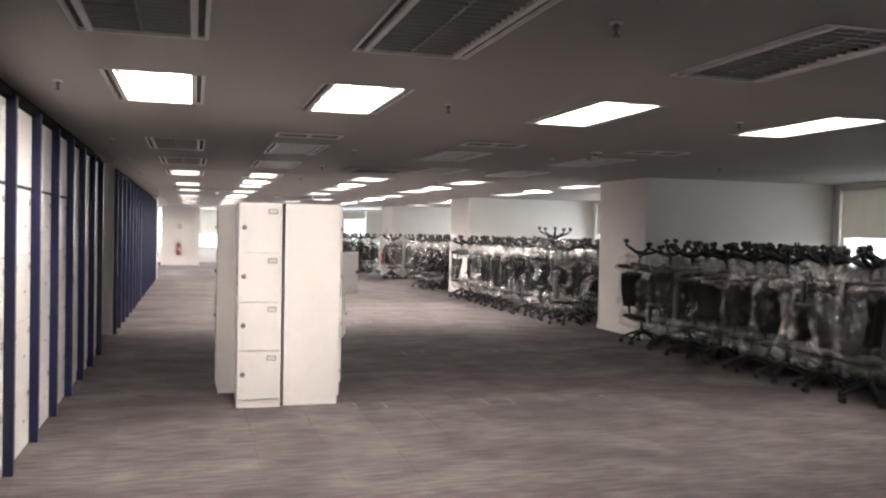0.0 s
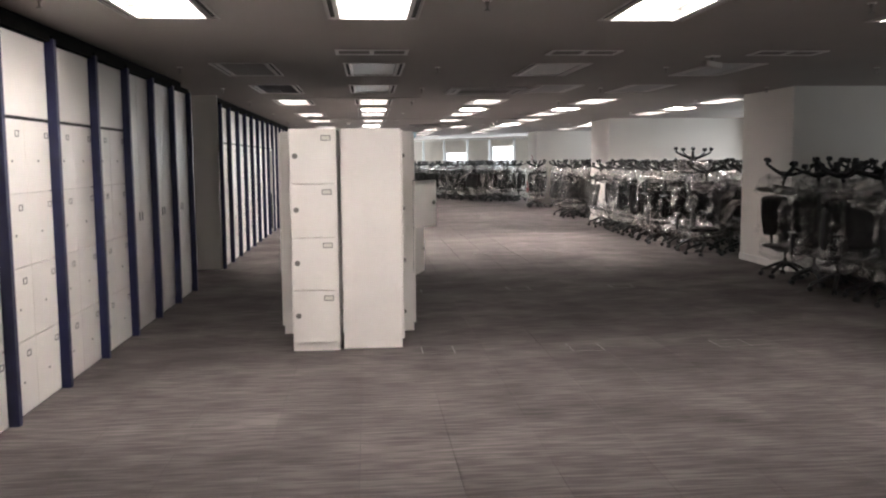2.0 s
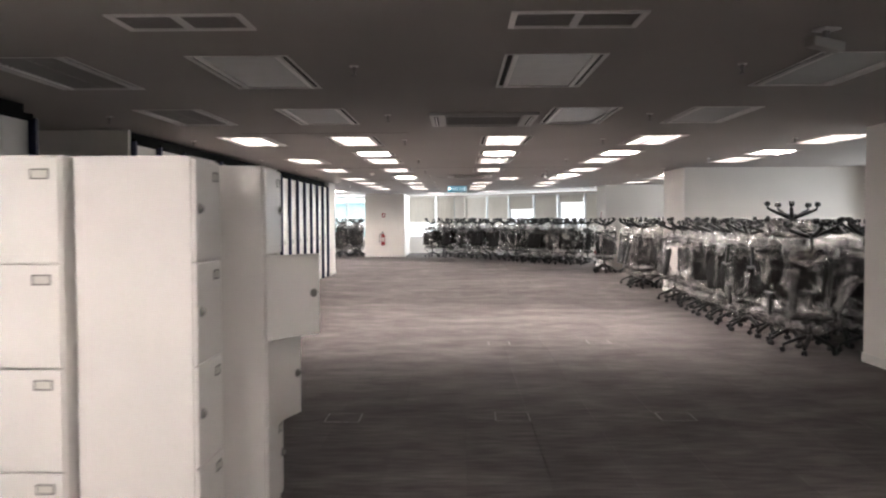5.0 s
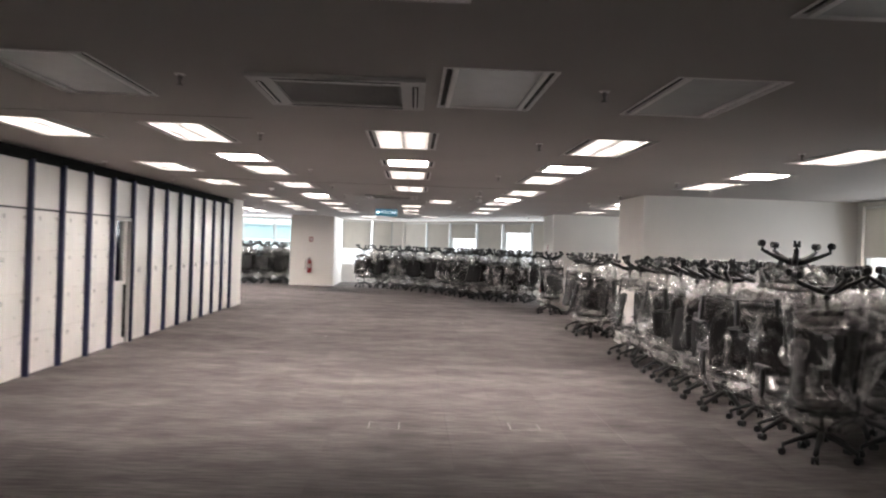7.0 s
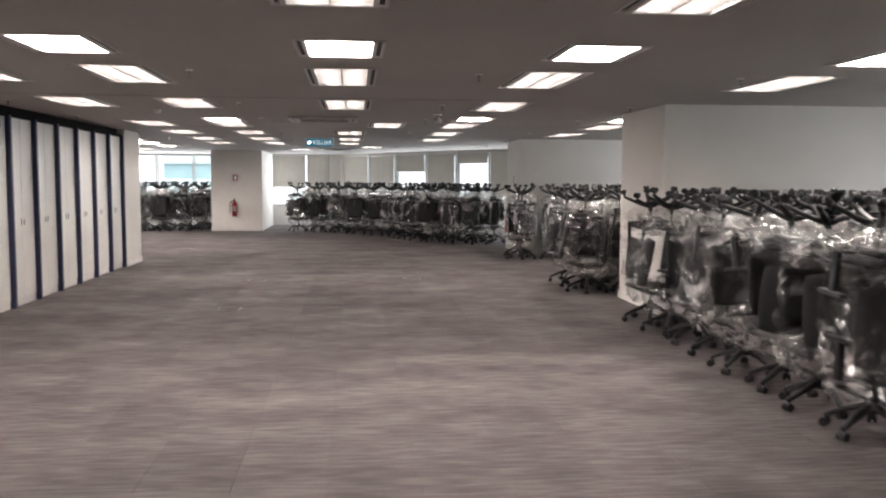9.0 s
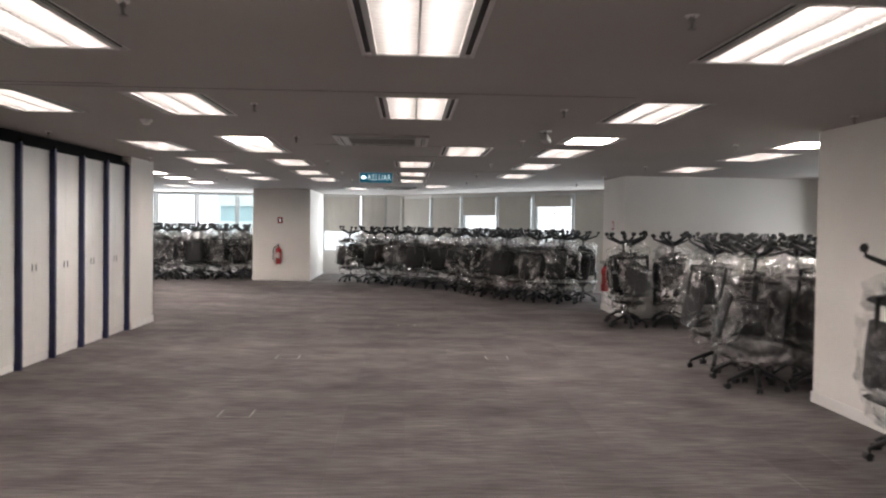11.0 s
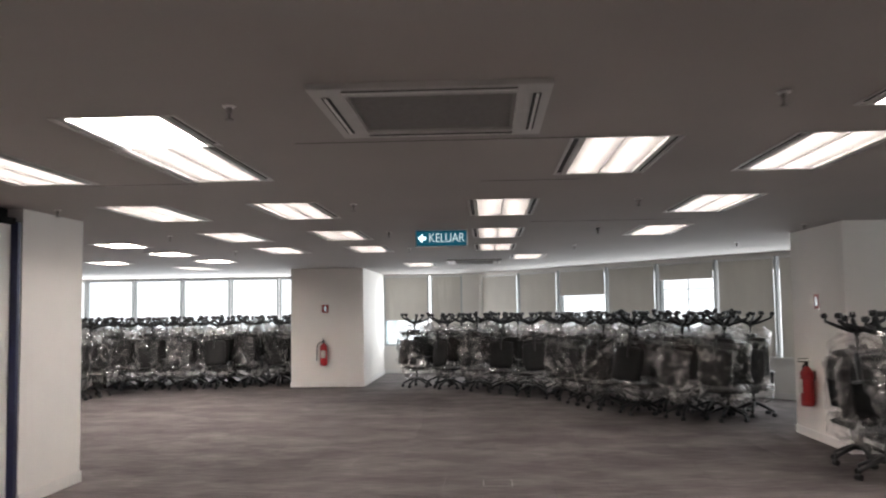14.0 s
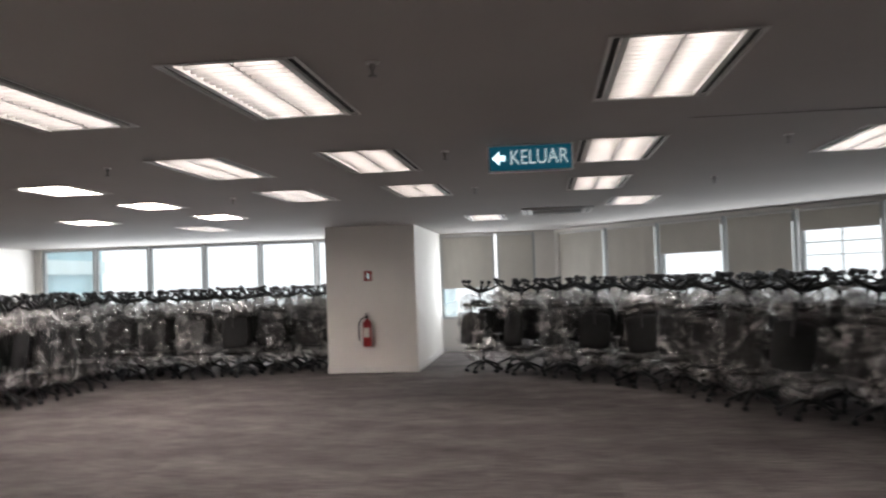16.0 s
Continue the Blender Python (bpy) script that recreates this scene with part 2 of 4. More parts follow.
def rounded(bm, width, segments=2):
    bmesh.ops.bevel(bm, geom=bm.edges[:], offset=width, segments=segments, affect="EDGES", profile=0.5)
    return bm


def rod(bm, a, b, r0, r1=None, n=8):
    a, b = Vector(a), Vector(b)
    turn = (b - a).to_track_quat("Z", "Y").to_matrix().to_4x4()
    m = Matrix.Translation((a + b) / 2) @ turn
    bmesh.ops.create_cone(bm, cap_ends=True, segments=n, radius1=r0, radius2=r0 if r1 is None else r1, depth=(b - a).length, matrix=m)
    return bm


def mesh_of(name, bm, material, smooth=False):
    me = bpy.data.meshes.new(name)
    bm.to_mesh(me)
    bm.free()
    me.materials.append(material)
    if smooth:
        for p in me.polygons:
            p.use_smooth = True
    return me


def part(name, bm, material, parent, label="", m=None, smooth=False):
    me = bm if isinstance(bm, bpy.types.Mesh) else mesh_of(name, bm, material, smooth)
    ob = new(name, me)
    ob.parent = parent
    if m is not None:
        ob.matrix_basis = m
    if label:
        ob["label"] = label
    return ob


def thing(name, m, label, category, group="", kind=""):
    ob = new(name)
    ob.empty_display_size = 0.1
    ob.matrix_basis = m
    return tagged(ob, label, category, group, kind)


def structure(name, bm, material, label, category, smooth=False):
    return tagged(new(name, mesh_of(name, bm, material, smooth)), label, category, kind="structure")


# ---- the shell ----
ROOM = (-9.0, 10.3, -2.0, 42.8)
XC0, XC1, XR = -1.10, 6.82, 10.30
structure("floor", boxes((-9.3, 10.6, -2.3, 43.1, -0.3, -0.007)), CONCRETE, "concrete floor slab under grey carpet tiles", "floor")

# light fixtures: x, y, state (0 unlit, 1 louvred and lit, 2 bare tubes)
LIGHTS = []
for y, xs, s in ((3.65, (-0.2, 1.12, 2.95, 4.85), 0), (5.98, (-0.2, 1.12, 2.97, 4.9), 3), (9.95, (-0.15, 1.15, 3.03, 4.86), 0),
                 (12.45, (-0.1, 1.15, 3.58, 4.8), 0), (15.08, (-0.1, 1.18, 3.03, 4.85, 7.05), 1), (17.24, (1.2, 3.06, 4.86, 7.1), 2),
                 (18.95, (-0.08, 1.2, 3.05, 4.85, 7.1), 1), (21.80, (-0.05, 1.22, 3.06, 4.95), 1), (24.08, (4.93, 7.28), 2),
                 (24.70, (1.2,), 2), (25.72, (-0.08, 1.16, 3.7, 4.9, 7.4), 1), (28.27, (-0.08, 1.21, 3.08, 4.94, 7.36), 1),
                 (30.9, (-0.1, 1.18, 3.07, 4.96), 1), (33.3, (-0.1, 1.2, 3.06), 1), (31.85, (-1.95, -5.6), 2), (33.7, (-1.95, -5.6), 2),
                 (35.7, (-1.9, -3.8, -5.8), 2), (35.75, (3.65,), 1), (38.0, (1.6, -3.0), 1)):
    for x in xs:
        LIGHTS.append((x, y, s))
COOLERS = [(2.69, 12.64), (2.71, 24.34), (2.70, 36.6 + 0.3)]
VENTS = [(1.12, 8.42), (3.02, 8.42), (4.92, 8.42)]
HOLES = [(x - 0.30, x + 0.30, y - (0.37 if s == 2 else 0.64), y + (0.37 if s == 2 else 0.64)) for x, y, s in LIGHTS] + [(x - 0.45, x + 0.45, y - 0.45, y + 0.45) for x, y in COOLERS] \
    + [(x - 0.29, x + 0.29, y - 0.14, y + 0.14) for x, y in VENTS]
gx = sorted({-9.3, 10.6, *(round(v, 3) for h in HOLES for v in h[:2])})
gy = sorted({-2.3, 43.1, *(round(v, 3) for h in HOLES for v in h[2:])})
bm = bmesh.new()
cv = {}
for i in range(len(gx) - 1):
    for j in range(len(gy) - 1):
        mx, my = (gx[i] + gx[i + 1]) / 2, (gy[j] + gy[j + 1]) / 2
        if any(a < mx < b and c < my < d for a, b, c, d in HOLES):
            continue
        q = []
        for a, b in ((i, j), (i, j + 1), (i + 1, j + 1), (i + 1, j)):
            if (a, b) not in cv:
                cv[a, b] = bm.verts.new((gx[a], gy[b], CEIL))
            q.append(cv[a, b])
        bm.faces.new(q)
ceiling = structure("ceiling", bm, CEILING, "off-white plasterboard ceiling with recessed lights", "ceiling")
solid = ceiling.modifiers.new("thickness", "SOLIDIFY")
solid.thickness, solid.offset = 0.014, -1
structure("slab_above", boxes((-9.3, 10.6, -2.3, 43.1, 2.85, 3.1)), CONCRETE, "concrete slab above the ceiling", "ceiling")


def wall(name, label, *bs):
    return structure(name, boxes(*bs), WALL, label, "wall")


wall("wall_south", "plain off-white painted wall", (-9.3, 10.6, -2.3, -2.0, -0.007, 2.85))
wall("wall_west_core", "off-white painted wall behind the storage cabinets", (-2.75, -1.62, -2.0, 11.42, -0.007, 2.85))
wall("wall_recess", "off-white painted recess wall between two cabinet runs", (-2.75, -2.55, 11.42, 13.55, -0.007, 2.85))
wall("wall_core_end", "off-white painted wall enclosing the far cabinet run", (-2.75, -1.62, 13.55, 28.77, -0.007, 2.85),
     (-1.617, -1.085, 13.50, 13.58, -0.007, 2.85), (-1.617, -1.03, 27.66, 28.77, -0.007, 2.85))
wall("wall_west_return", "off-white painted wall turning away from the aisle", (-9.3, -2.75, 28.4, 28.77, -0.007, 2.85))
wall("wall_west_end", "off-white end wall beside the tall windows", (-9.3, -9.0, 28.77, 43.1, -0.007, 2.85))
for i, (a, b) in enumerate(((12.05, 13.63), (21.15, 22.80), (30.12, 31.77))):
    wall("wall_pier_%d" % (i + 1), "broad off-white painted pier standing out from the window wall", (XC1, XR, a, b, -0.007, 2.85))
    sk = boxes((XC1 - 0.014, XR, a - 0.014, a - 0.001, -0.003, 0.10), (XC1 - 0.014, XC1 - 0.001, a - 0.001, b + 0.001, -0.003, 0.10),
               (XC1 - 0.014, XR, b + 0.001, b + 0.014, -0.003, 0.10))
    structure("baseboard", sk, SKIRT, "white painted skirting board", "baseboard")
wall("wall_column_north", "off-white painted column with a fire extinguisher", (-1.27, 0.29, 38.95, 42.7, -0.007, 2.85))
structure("baseboard", boxes((-1.284, 0.304, 38.936, 38.949, -0.003, 0.10), (0.291, 0.304, 38.949, 42.7, -0.003, 0.10),
                             (-1.284, -1.271, 38.949, 42.7, -0.003, 0.10)), SKIRT, "white painted skirting board", "baseboard")
structure("baseboard", boxes((-1.029, -1.016, 27.66, 28.784, -0.003, 0.10), (-2.75, -1.016, 28.771, 28.784, -0.003, 0.10)), SKIRT,
          "white painted skirting board", "baseboard")


# ---- windows ----
def window_wall(index, origin, angle, length, panes, sill=0.70, head=2.46):
    """A run of glazing along local x from origin, inside facing local -y. panes: (start, end, blind bottom or None)."""
    base = thing("window_%d" % index, Matrix.Translation(origin) @ Matrix.Rotation(angle, 4, "Z"), "window run with slim grey frames above a low white wall", "window", kind="structure")
    part("wall", boxes((0, length, 0, 0.25, -0.007, sill), (0, length, 0, 0.25, head, 2.85)), WALL, base)
    part("window_sill", boxes((0, length, -0.05, 0.0, sill - 0.03, sill + 0.004)), SKIRT, base)
    part("baseboard", boxes((0, length, -0.014, -0.001, -0.003, 0.10)), SKIRT, base)
    solid_from = 0.0
    for a, b, blind in panes:
        if a - solid_from > 0.08:
            part("wall_strip", boxes((solid_from, a, 0, 0.25, sill + 0.001, head - 0.001)), WALL, base)
        fr = boxes((a, a + 0.045, 0.06, 0.14, sill, head), (b - 0.045, b, 0.06, 0.14, sill, head), (a + 0.045, b - 0.045, 0.06, 0.14, sill, sill + 0.045),
                   (a + 0.045, b - 0.045, 0.06, 0.14, head - 0.045, head))
        f = part("window_frame", fr, FRAME, base)
        g = part("pane", boxes((a + 0.045, b - 0.045, 0.095, 0.103, sill + 0.045, head - 0.045)), GLASS, f, "clear window glass")
        g.visible_shadow = False
        if blind is not None:
            bl = bmesh.new()
            nx, nz = 10, 4
            z1 = head - 0.02
            vs = [[bl.verts.new((a + 0.035 + (b - a - 0.07) * i / nx, 0.03 + 0.005 * math.sin(i * 2.1 + j + a * 7), z1 + (blind - z1) * j / nz)) for i in range(nx + 1)] for j in range(nz + 1)]
            for j in range(nz):
                for i in range(nx):
                    bl.faces.new((vs[j][i], vs[j][i + 1], vs[j + 1][i + 1], vs[j + 1][i]))
            bb = part("blind", bl, BLIND, base, "cream roller blind")
            so = bb.modifiers.new("cloth", "SOLIDIFY")
            so.thickness = 0.003
            part("hem_bar", boxes((a + 0.035, b - 0.035, 0.018, 0.042, blind - 0.02, blind)), WHITE, bb)
            part("roller", rod(bmesh.new(), (a + 0.03, 0.035, head - 0.025), (b - 0.03, 0.035, head - 0.025), 0.024, n=10), WHITE, bb)
        if blind and 2.1 < blind < 2.2:
            mid = (a + b) / 2
            for bar in ((mid - 0.008, mid + 0.008, 0.104, 0.12, sill + 0.046, head - 0.046), (a + 0.046, mid - 0.009, 0.104, 0.12, 1.93, 1.945), (mid + 0.009, b - 0.046, 0.104, 0.12, 1.93, 1.945),
                        (a + 0.046, mid - 0.009, 0.104, 0.12, 1.74, 1.752), (mid + 0.009, b - 0.046, 0.104, 0.12, 1.74, 1.752)):
                part("glazing_bar", boxes(bar), FRAME, f)
        solid_from = b
    if length - solid_from > 0.08:
        part("wall_strip", boxes((solid_from, length, 0, 0.25, sill + 0.001, head - 0.001)), WALL, base)
    return base


# north-west run, clear panes
window_wall(1, (-9.0, 42.8, 0), 0, 7.75, [(0.14 + 1.28 * i, min(7.72, 0.14 + 1.28 * (i + 1) - 0.03), None) for i in range(6)], head=2.49)
# north run right of the column
window_wall(2, (0.27, 42.8, 0), 0, 2.45, [(0.0, 1.16, 1.36), (1.22, 2.02, 0.72)], head=2.49)
# slanting north-east run
slant = Vector((10.3 - 2.72, 32.55 - 42.8, 0))
L = slant.length
window_wall(3, (2.72, 42.8, 0), math.atan2(slant.y, slant.x), L,
            [(0.10, 1.55, 0.72), (1.62, 2.99, 0.72), (3.06, 4.56, 1.90), (4.63, 5.97, 0.72), (6.04, 7.42, 2.14), (7.49, 8.72, 0.72), (8.79, 10.10, 0.72), (10.17, 11.4, 0.72)], head=2.46)
# east runs between the piers
k = 4
for y0, y1 in ((-2.0, 12.05), (13.63, 21.15), (22.80, 30.12)):
    n = max(1, round((y1 - y0) / 1.25))
    w = (y1 - y0 - 0.2) / n
    panes = [(0.16 + w * i, 0.16 + w * (i + 1) - 0.08, 1.66 if i % 3 == 0 else (1.2 if i % 3 == 1 else 0.75)) for i in range(n)]
    window_wall(k, (XR, y1, 0), -math.pi / 2, y1 - y0, panes)
    k += 1
window_wall(7, (XR, 32.75, 0), -math.pi / 2, 0.98, [])


# ---- outside ----
structure("ground", boxes((-2000, 2000, -2000, 2000, -60.5, -60)), CONCRETE, "distant grey city ground far below", "ground")


SKYGLOW = mat("overcast_backdrop", (0.05, 0.05, 0.05), 1.0, emit=((0.98, 0.985, 1.0), 1.25))
structure("backdrop", boxes((-400, 500, 420, 421, -60, 260), (420, 421, -400, 419, -60, 260)), SKYGLOW, "white overcast sky beyond the windows", "sky")


def tower(x, y, w, d, h, floors):
    t = thing("office_tower", pose(x, y, -60), "distant blue glass office tower with pale bands", "building")
    part("wall", boxes((-w / 2, w / 2, -d / 2, d / 2, 0, h)), TOWERGLASS, t)
    step = h / floors
    band = mesh_of("band", boxes((-w / 2 - 0.3, w / 2 + 0.3, -d / 2 - 0.3, d / 2 + 0.3, 0, step * 0.42)), TOWER)
    for i in range(floors):
        part("band", band, TOWER, t, m=pose(0, 0, i * step))


tower(-66, 128, 17, 18, 110, 26)
tower(-19, 158, 14, 16, 120, 30)


# ---- ceiling fixtures ----
def light_parts():
    """Shared meshes of the recessed light."""
    h = boxes((-0.30, -0.285, -0.64, 0.64, -0.0, 0.09), (0.285, 0.30, -0.64, 0.64, 0.0, 0.09), (-0.285, 0.285, -0.64, -0.625, 0.0, 0.09),
              (-0.285, 0.285, 0.625, 0.64, 0.0, 0.09), (-0.285, 0.285, -0.625, 0.625, 0.08, 0.09))
    housing = mesh_of("housing", h, WHITE)
    t = boxes((-0.305, -0.292, -0.648, 0.648, -0.006, -0.001), (0.292, 0.305, -0.648, 0.648, -0.006, -0.001),
              (-0.292, 0.292, -0.648, -0.632, -0.006, -0.001), (-0.292, 0.292, 0.632, 0.648, -0.006, -0.001),
              (-0.252, -0.222, -0.632, 0.632, -0.008, 0.010), (0.222, 0.252, -0.632, 0.632, -0.008, 0.010))
    trim = mesh_of("trim", t, WHITE)
    slot = mesh_of("air_slot", boxes((-0.284, -0.254, -0.62, 0.62, 0.006, 0.02)), DARK)
    slot2 = mesh_of("air_slot", boxes((0.254, 0.284, -0.62, 0.62, 0.006, 0.02)), DARK)
    panel = mesh_of("diffuser", boxes((-0.220, 0.220, -0.63, 0.63, 0.070, 0.078)), LIT)
    bare = mesh_of("diffuser", boxes((-0.220, 0.220, -0.63, 0.63, 0.030, 0.038)), BARE)
    dark = mesh_of("diffuser", boxes((-0.220, 0.220, -0.63, 0.63, 0.004, 0.012)), DIFF_OFF)
    deep = mesh_of("diffuser", boxes((-0.220, 0.220, -0.63, 0.63, 0.020, 0.028)), DIFF_OFF)
    lv = boxes((-0.004, 0.004, -0.63, 0.63, 0.004, 0.062), *[(-0.22, -0.004, -0.60 + 0.074 * i, -0.590 + 0.074 * i, 0.002, 0.058) for i in range(17)],
               *[(0.004, 0.22, -0.60 + 0.074 * i, -0.590 + 0.074 * i, 0.002, 0.058) for i in range(17)])
    louvre = mesh_of("louvre", lv, LOUVRE)
    return housing, trim, slot, slot2, panel, bare, dark, deep, louvre


HOUSING, TRIM, SLOT, SLOT2, PANEL, BAREP, OFFP, DEEPP, LOUV = light_parts()
SQUARE = Matrix.Diagonal((1, 0.578, 1, 1))
TRIM_LIT = TRIM.copy()
TRIM_LIT.materials.clear()
TRIM_LIT.materials.append(COVER)
PANEL_FRONT = PANEL.copy()
PANEL_FRONT.materials.clear()
PANEL_FRONT.materials.append(LIT_FRONT)
for x, y, s in LIGHTS:
    lab = ("unlit recessed ceiling light with a white frame", "lit recessed louvred ceiling light with white frame", "bright short recessed ceiling light with bare tubes",
           "brightly lit recessed ceiling light with two tubes")[s]
    t = thing("ceiling_light", pose(x, y, CEIL), lab, "light", "recessed ceiling lights")
    fit_to = SQUARE if s == 2 else None
    part("housing", HOUSING, WHITE, t, m=fit_to)
    part("trim", TRIM if s == 0 else TRIM_LIT, WHITE, t, m=fit_to)
    part("air_slot", SLOT, DARK, t, "dark air slot", fit_to)
    part("air_slot", SLOT2, DARK, t, "dark air slot", fit_to)
    louvred = s == 1 or s == 0 and (y < 5 or x < 0)
    part("diffuser", DEEPP if s == 0 and louvred else (OFFP, PANEL, BAREP, PANEL_FRONT)[s], LIT, t, "" if s == 0 else "glowing panel", fit_to)
    if louvred:
        part("louvre", LOUV, LOUVRE, t)

for x, y in COOLERS:
    t = thing("air_conditioner", pose(x, y, CEIL), "white ceiling cassette air conditioner with grey intake grille", "air conditioner", "cassette air conditioners")
    for b in ((-0.50, 0.50, -0.50, -0.36), (-0.50, 0.50, 0.36, 0.50), (-0.50, -0.36, -0.359, 0.359), (0.36, 0.50, -0.359, 0.359)):
        part("panel_side", boxes((*b, -0.025, -0.001)), COVER, t)
    part("grille", boxes((-0.358, 0.358, -0.358, 0.358, -0.012, -0.004), *[(-0.34, 0.34, -0.335 + 0.024 * i, -0.325 + 0.024 * i, -0.022, -0.012) for i in range(28)]), GREY, t, "grey intake grille")
    for a in range(4):
        part("outlet_slot", boxes((-0.36, 0.36, -0.460, -0.425, -0.029, -0.026)), DARK, t, "dark air outlet", pose(0, 0, 0, 0, 0, 90 * a))
        part("flap", boxes((-0.36, 0.36, -0.450, -0.438, -0.034, -0.0295)), WHITE, t, "", pose(0, 0, 0, 0, 0, 90 * a))
    part("body", boxes((-0.42, 0.42, -0.42, 0.42, 0.002, 0.25)), GREY, t)

for x, y in VENTS:
    t = thing("ceiling_vent", pose(x, y, CEIL), "double grey return-air grille in a white frame", "vent", "ceiling vents")
    part("frame", boxes((-0.32, 0.32, -0.17, -0.14, -0.01, -0.001), (-0.32, 0.32, 0.14, 0.17, -0.01, -0.001), (-0.32, -0.29, -0.139, 0.139, -0.01, -0.001),
                        (0.29, 0.32, -0.139, 0.139, -0.01, -0.001), (-0.02, 0.02, -0.139, 0.139, -0.01, -0.001)), WHITE, t)
    part("backing", boxes((-0.288, 0.288, -0.138, 0.138, 0.02, 0.03)), GREY, t)
    for i in range(9):
        part("slat", boxes((-0.288, -0.021, -0.128 + 0.03 * i, -0.118 + 0.03 * i, -0.004, 0.012), (0.021, 0.288, -0.128 + 0.03 * i, -0.118 + 0.03 * i, -0.004, 0.012)), GREY, t)

SPR = None
for x in (-0.8, 1.8, 4.22, 6.55):
    for y in (3.3, 5.9, 9.68, 12.3, 14.9, 18.55, 21.65, 24.18, 27.8, 30.5, 33.2):
        if SPR is None:
            t = SPR = thing("sprinkler", pose(x, y, CEIL), "small pendent fire sprinkler on the ceiling", "sprinkler", "fire sprinklers")
            part("rosette", rod(bmesh.new(), (0, 0, -0.008), (0, 0, -0.0005), 0.026, 0.032, 14), WHITE, t)
            part("stem", rod(rod(bmesh.new(), (0, 0, -0.03), (0, 0, -0.008), 0.013, n=8), (0, 0, -0.058), (0, 0, -0.03), 0.007, n=6), GREY, t)
            part("deflector", rod(bmesh.new(), (0, 0, -0.064), (0, 0, -0.058), 0.019, 0.019, 12), GREY, t)
        else:
            copy_thing(SPR, pose(x, y, CEIL))
for x, y in ((0.6, 22.9),):
    t = thing("smoke_detector", pose(x, y, CEIL), "round white smoke detector on the ceiling", "smoke detector", "smoke detectors")
    part("base", rod(bmesh.new(), (0, 0, -0.018), (0, 0, -0.0005), 0.05, 0.055, 18), WHITE, t)
    part("head", rod(bmesh.new(), (0, 0, -0.045), (0, 0, -0.018), 0.03, 0.044, 18), WHITE, t)

for x0, x1, y in ((0.0, 4.6, 20.93), (-0.6, 1.0, 20.80), (1.9, 3.55, 25.07), (0.1, 0.9, 26.45), (2.9, 3.6, 26.6), (0.0, 1.9, 14.0), (3.4, 5.0, 29.6)):
    structure("trim", boxes((x0, x1, y - 0.003, y + 0.003, CEIL - 0.0025, CEIL - 0.0005)), DARK, "thin dark joint line in the ceiling boards", "trim")

# white bracket device of unknown use, drawn as a plain box without a lamp
for x, y, turn in ((4.31, 23.15, 70), (4.32, 8.68, 20)):
    t = thing("emergency_light", pose(x, y, CEIL, 0, 0, turn), "small white box on a ceiling bracket", "emergency light", "bracketed box lights")
    part("base", boxes((-0.05, 0.05, -0.05, 0.05, -0.012, -0.0005)), WHITE, t)
    part("arm", boxes((-0.012, 0.012, -0.012, 0.012, -0.06, -0.012)), GREY, t)
    part("body", rounded(boxes((-0.10, 0.10, -0.04, 0.04, -0.108, -0.055)), 0.01, 2), COVER, t, m=pose(0, 0, 0, 0, 6, 0))

# exit sign
t = thing("exit_sign", pose(2.42, 30.35, 0), "blue-green hanging exit sign with white lettering and arrow", "exit sign")
part("case", rounded(boxes((-0.30, 0.30, -0.03, 0.03, 2.322, 2.515)), 0.008, 2), WHITE, t)
face = part("face", boxes((-0.285, 0.285, -0.034, -0.0305, 2.334, 2.503)), TEAL, t, "blue-green lit face")
for sx in (-0.2, 0.2):
    part("bracket", boxes((sx - 0.012, sx + 0.012, -0.012, 0.012, 2.515, 2.5195)), WHITE, t)
cu = bpy.data.curves.new("lettering", "FONT")
cu.body, cu.size, cu.align_x, cu.align_y, cu.extrude = "KELUAR", 0.132, "CENTER", "CENTER", 0.001
txt = new("lettering", cu)
bpy.context.view_layer.update()
me = bpy.data.meshes.new_from_object(txt.evaluated_get(bpy.context.evaluated_depsgraph_get()))
bpy.data.objects.remove(txt)
me.materials.clear()
me.materials.append(SIGNWHITE)
part("lettering", me, SIGNWHITE, face, "white word KELUAR", pose(0.06, -0.036, 2.419, 90, 0, 0) @ Matrix.Diagonal((0.86, 1.12, 1, 1)))
bm = bmesh.new()
pts = [(-0.27, 0), (-0.215, 0.05), (-0.215, 0.02), (-0.175, 0.02), (-0.175, -0.02), (-0.215, -0.02), (-0.215, -0.05)]
bm.faces.new([bm.verts.new((x, -0.0365, 2.421 + z)) for x, z in pts])
bmesh.ops.solidify(bm, geom=bm.faces[:], thickness=0.0015)
part("arrow", bm, SIGNWHITE, face, "white arrow")


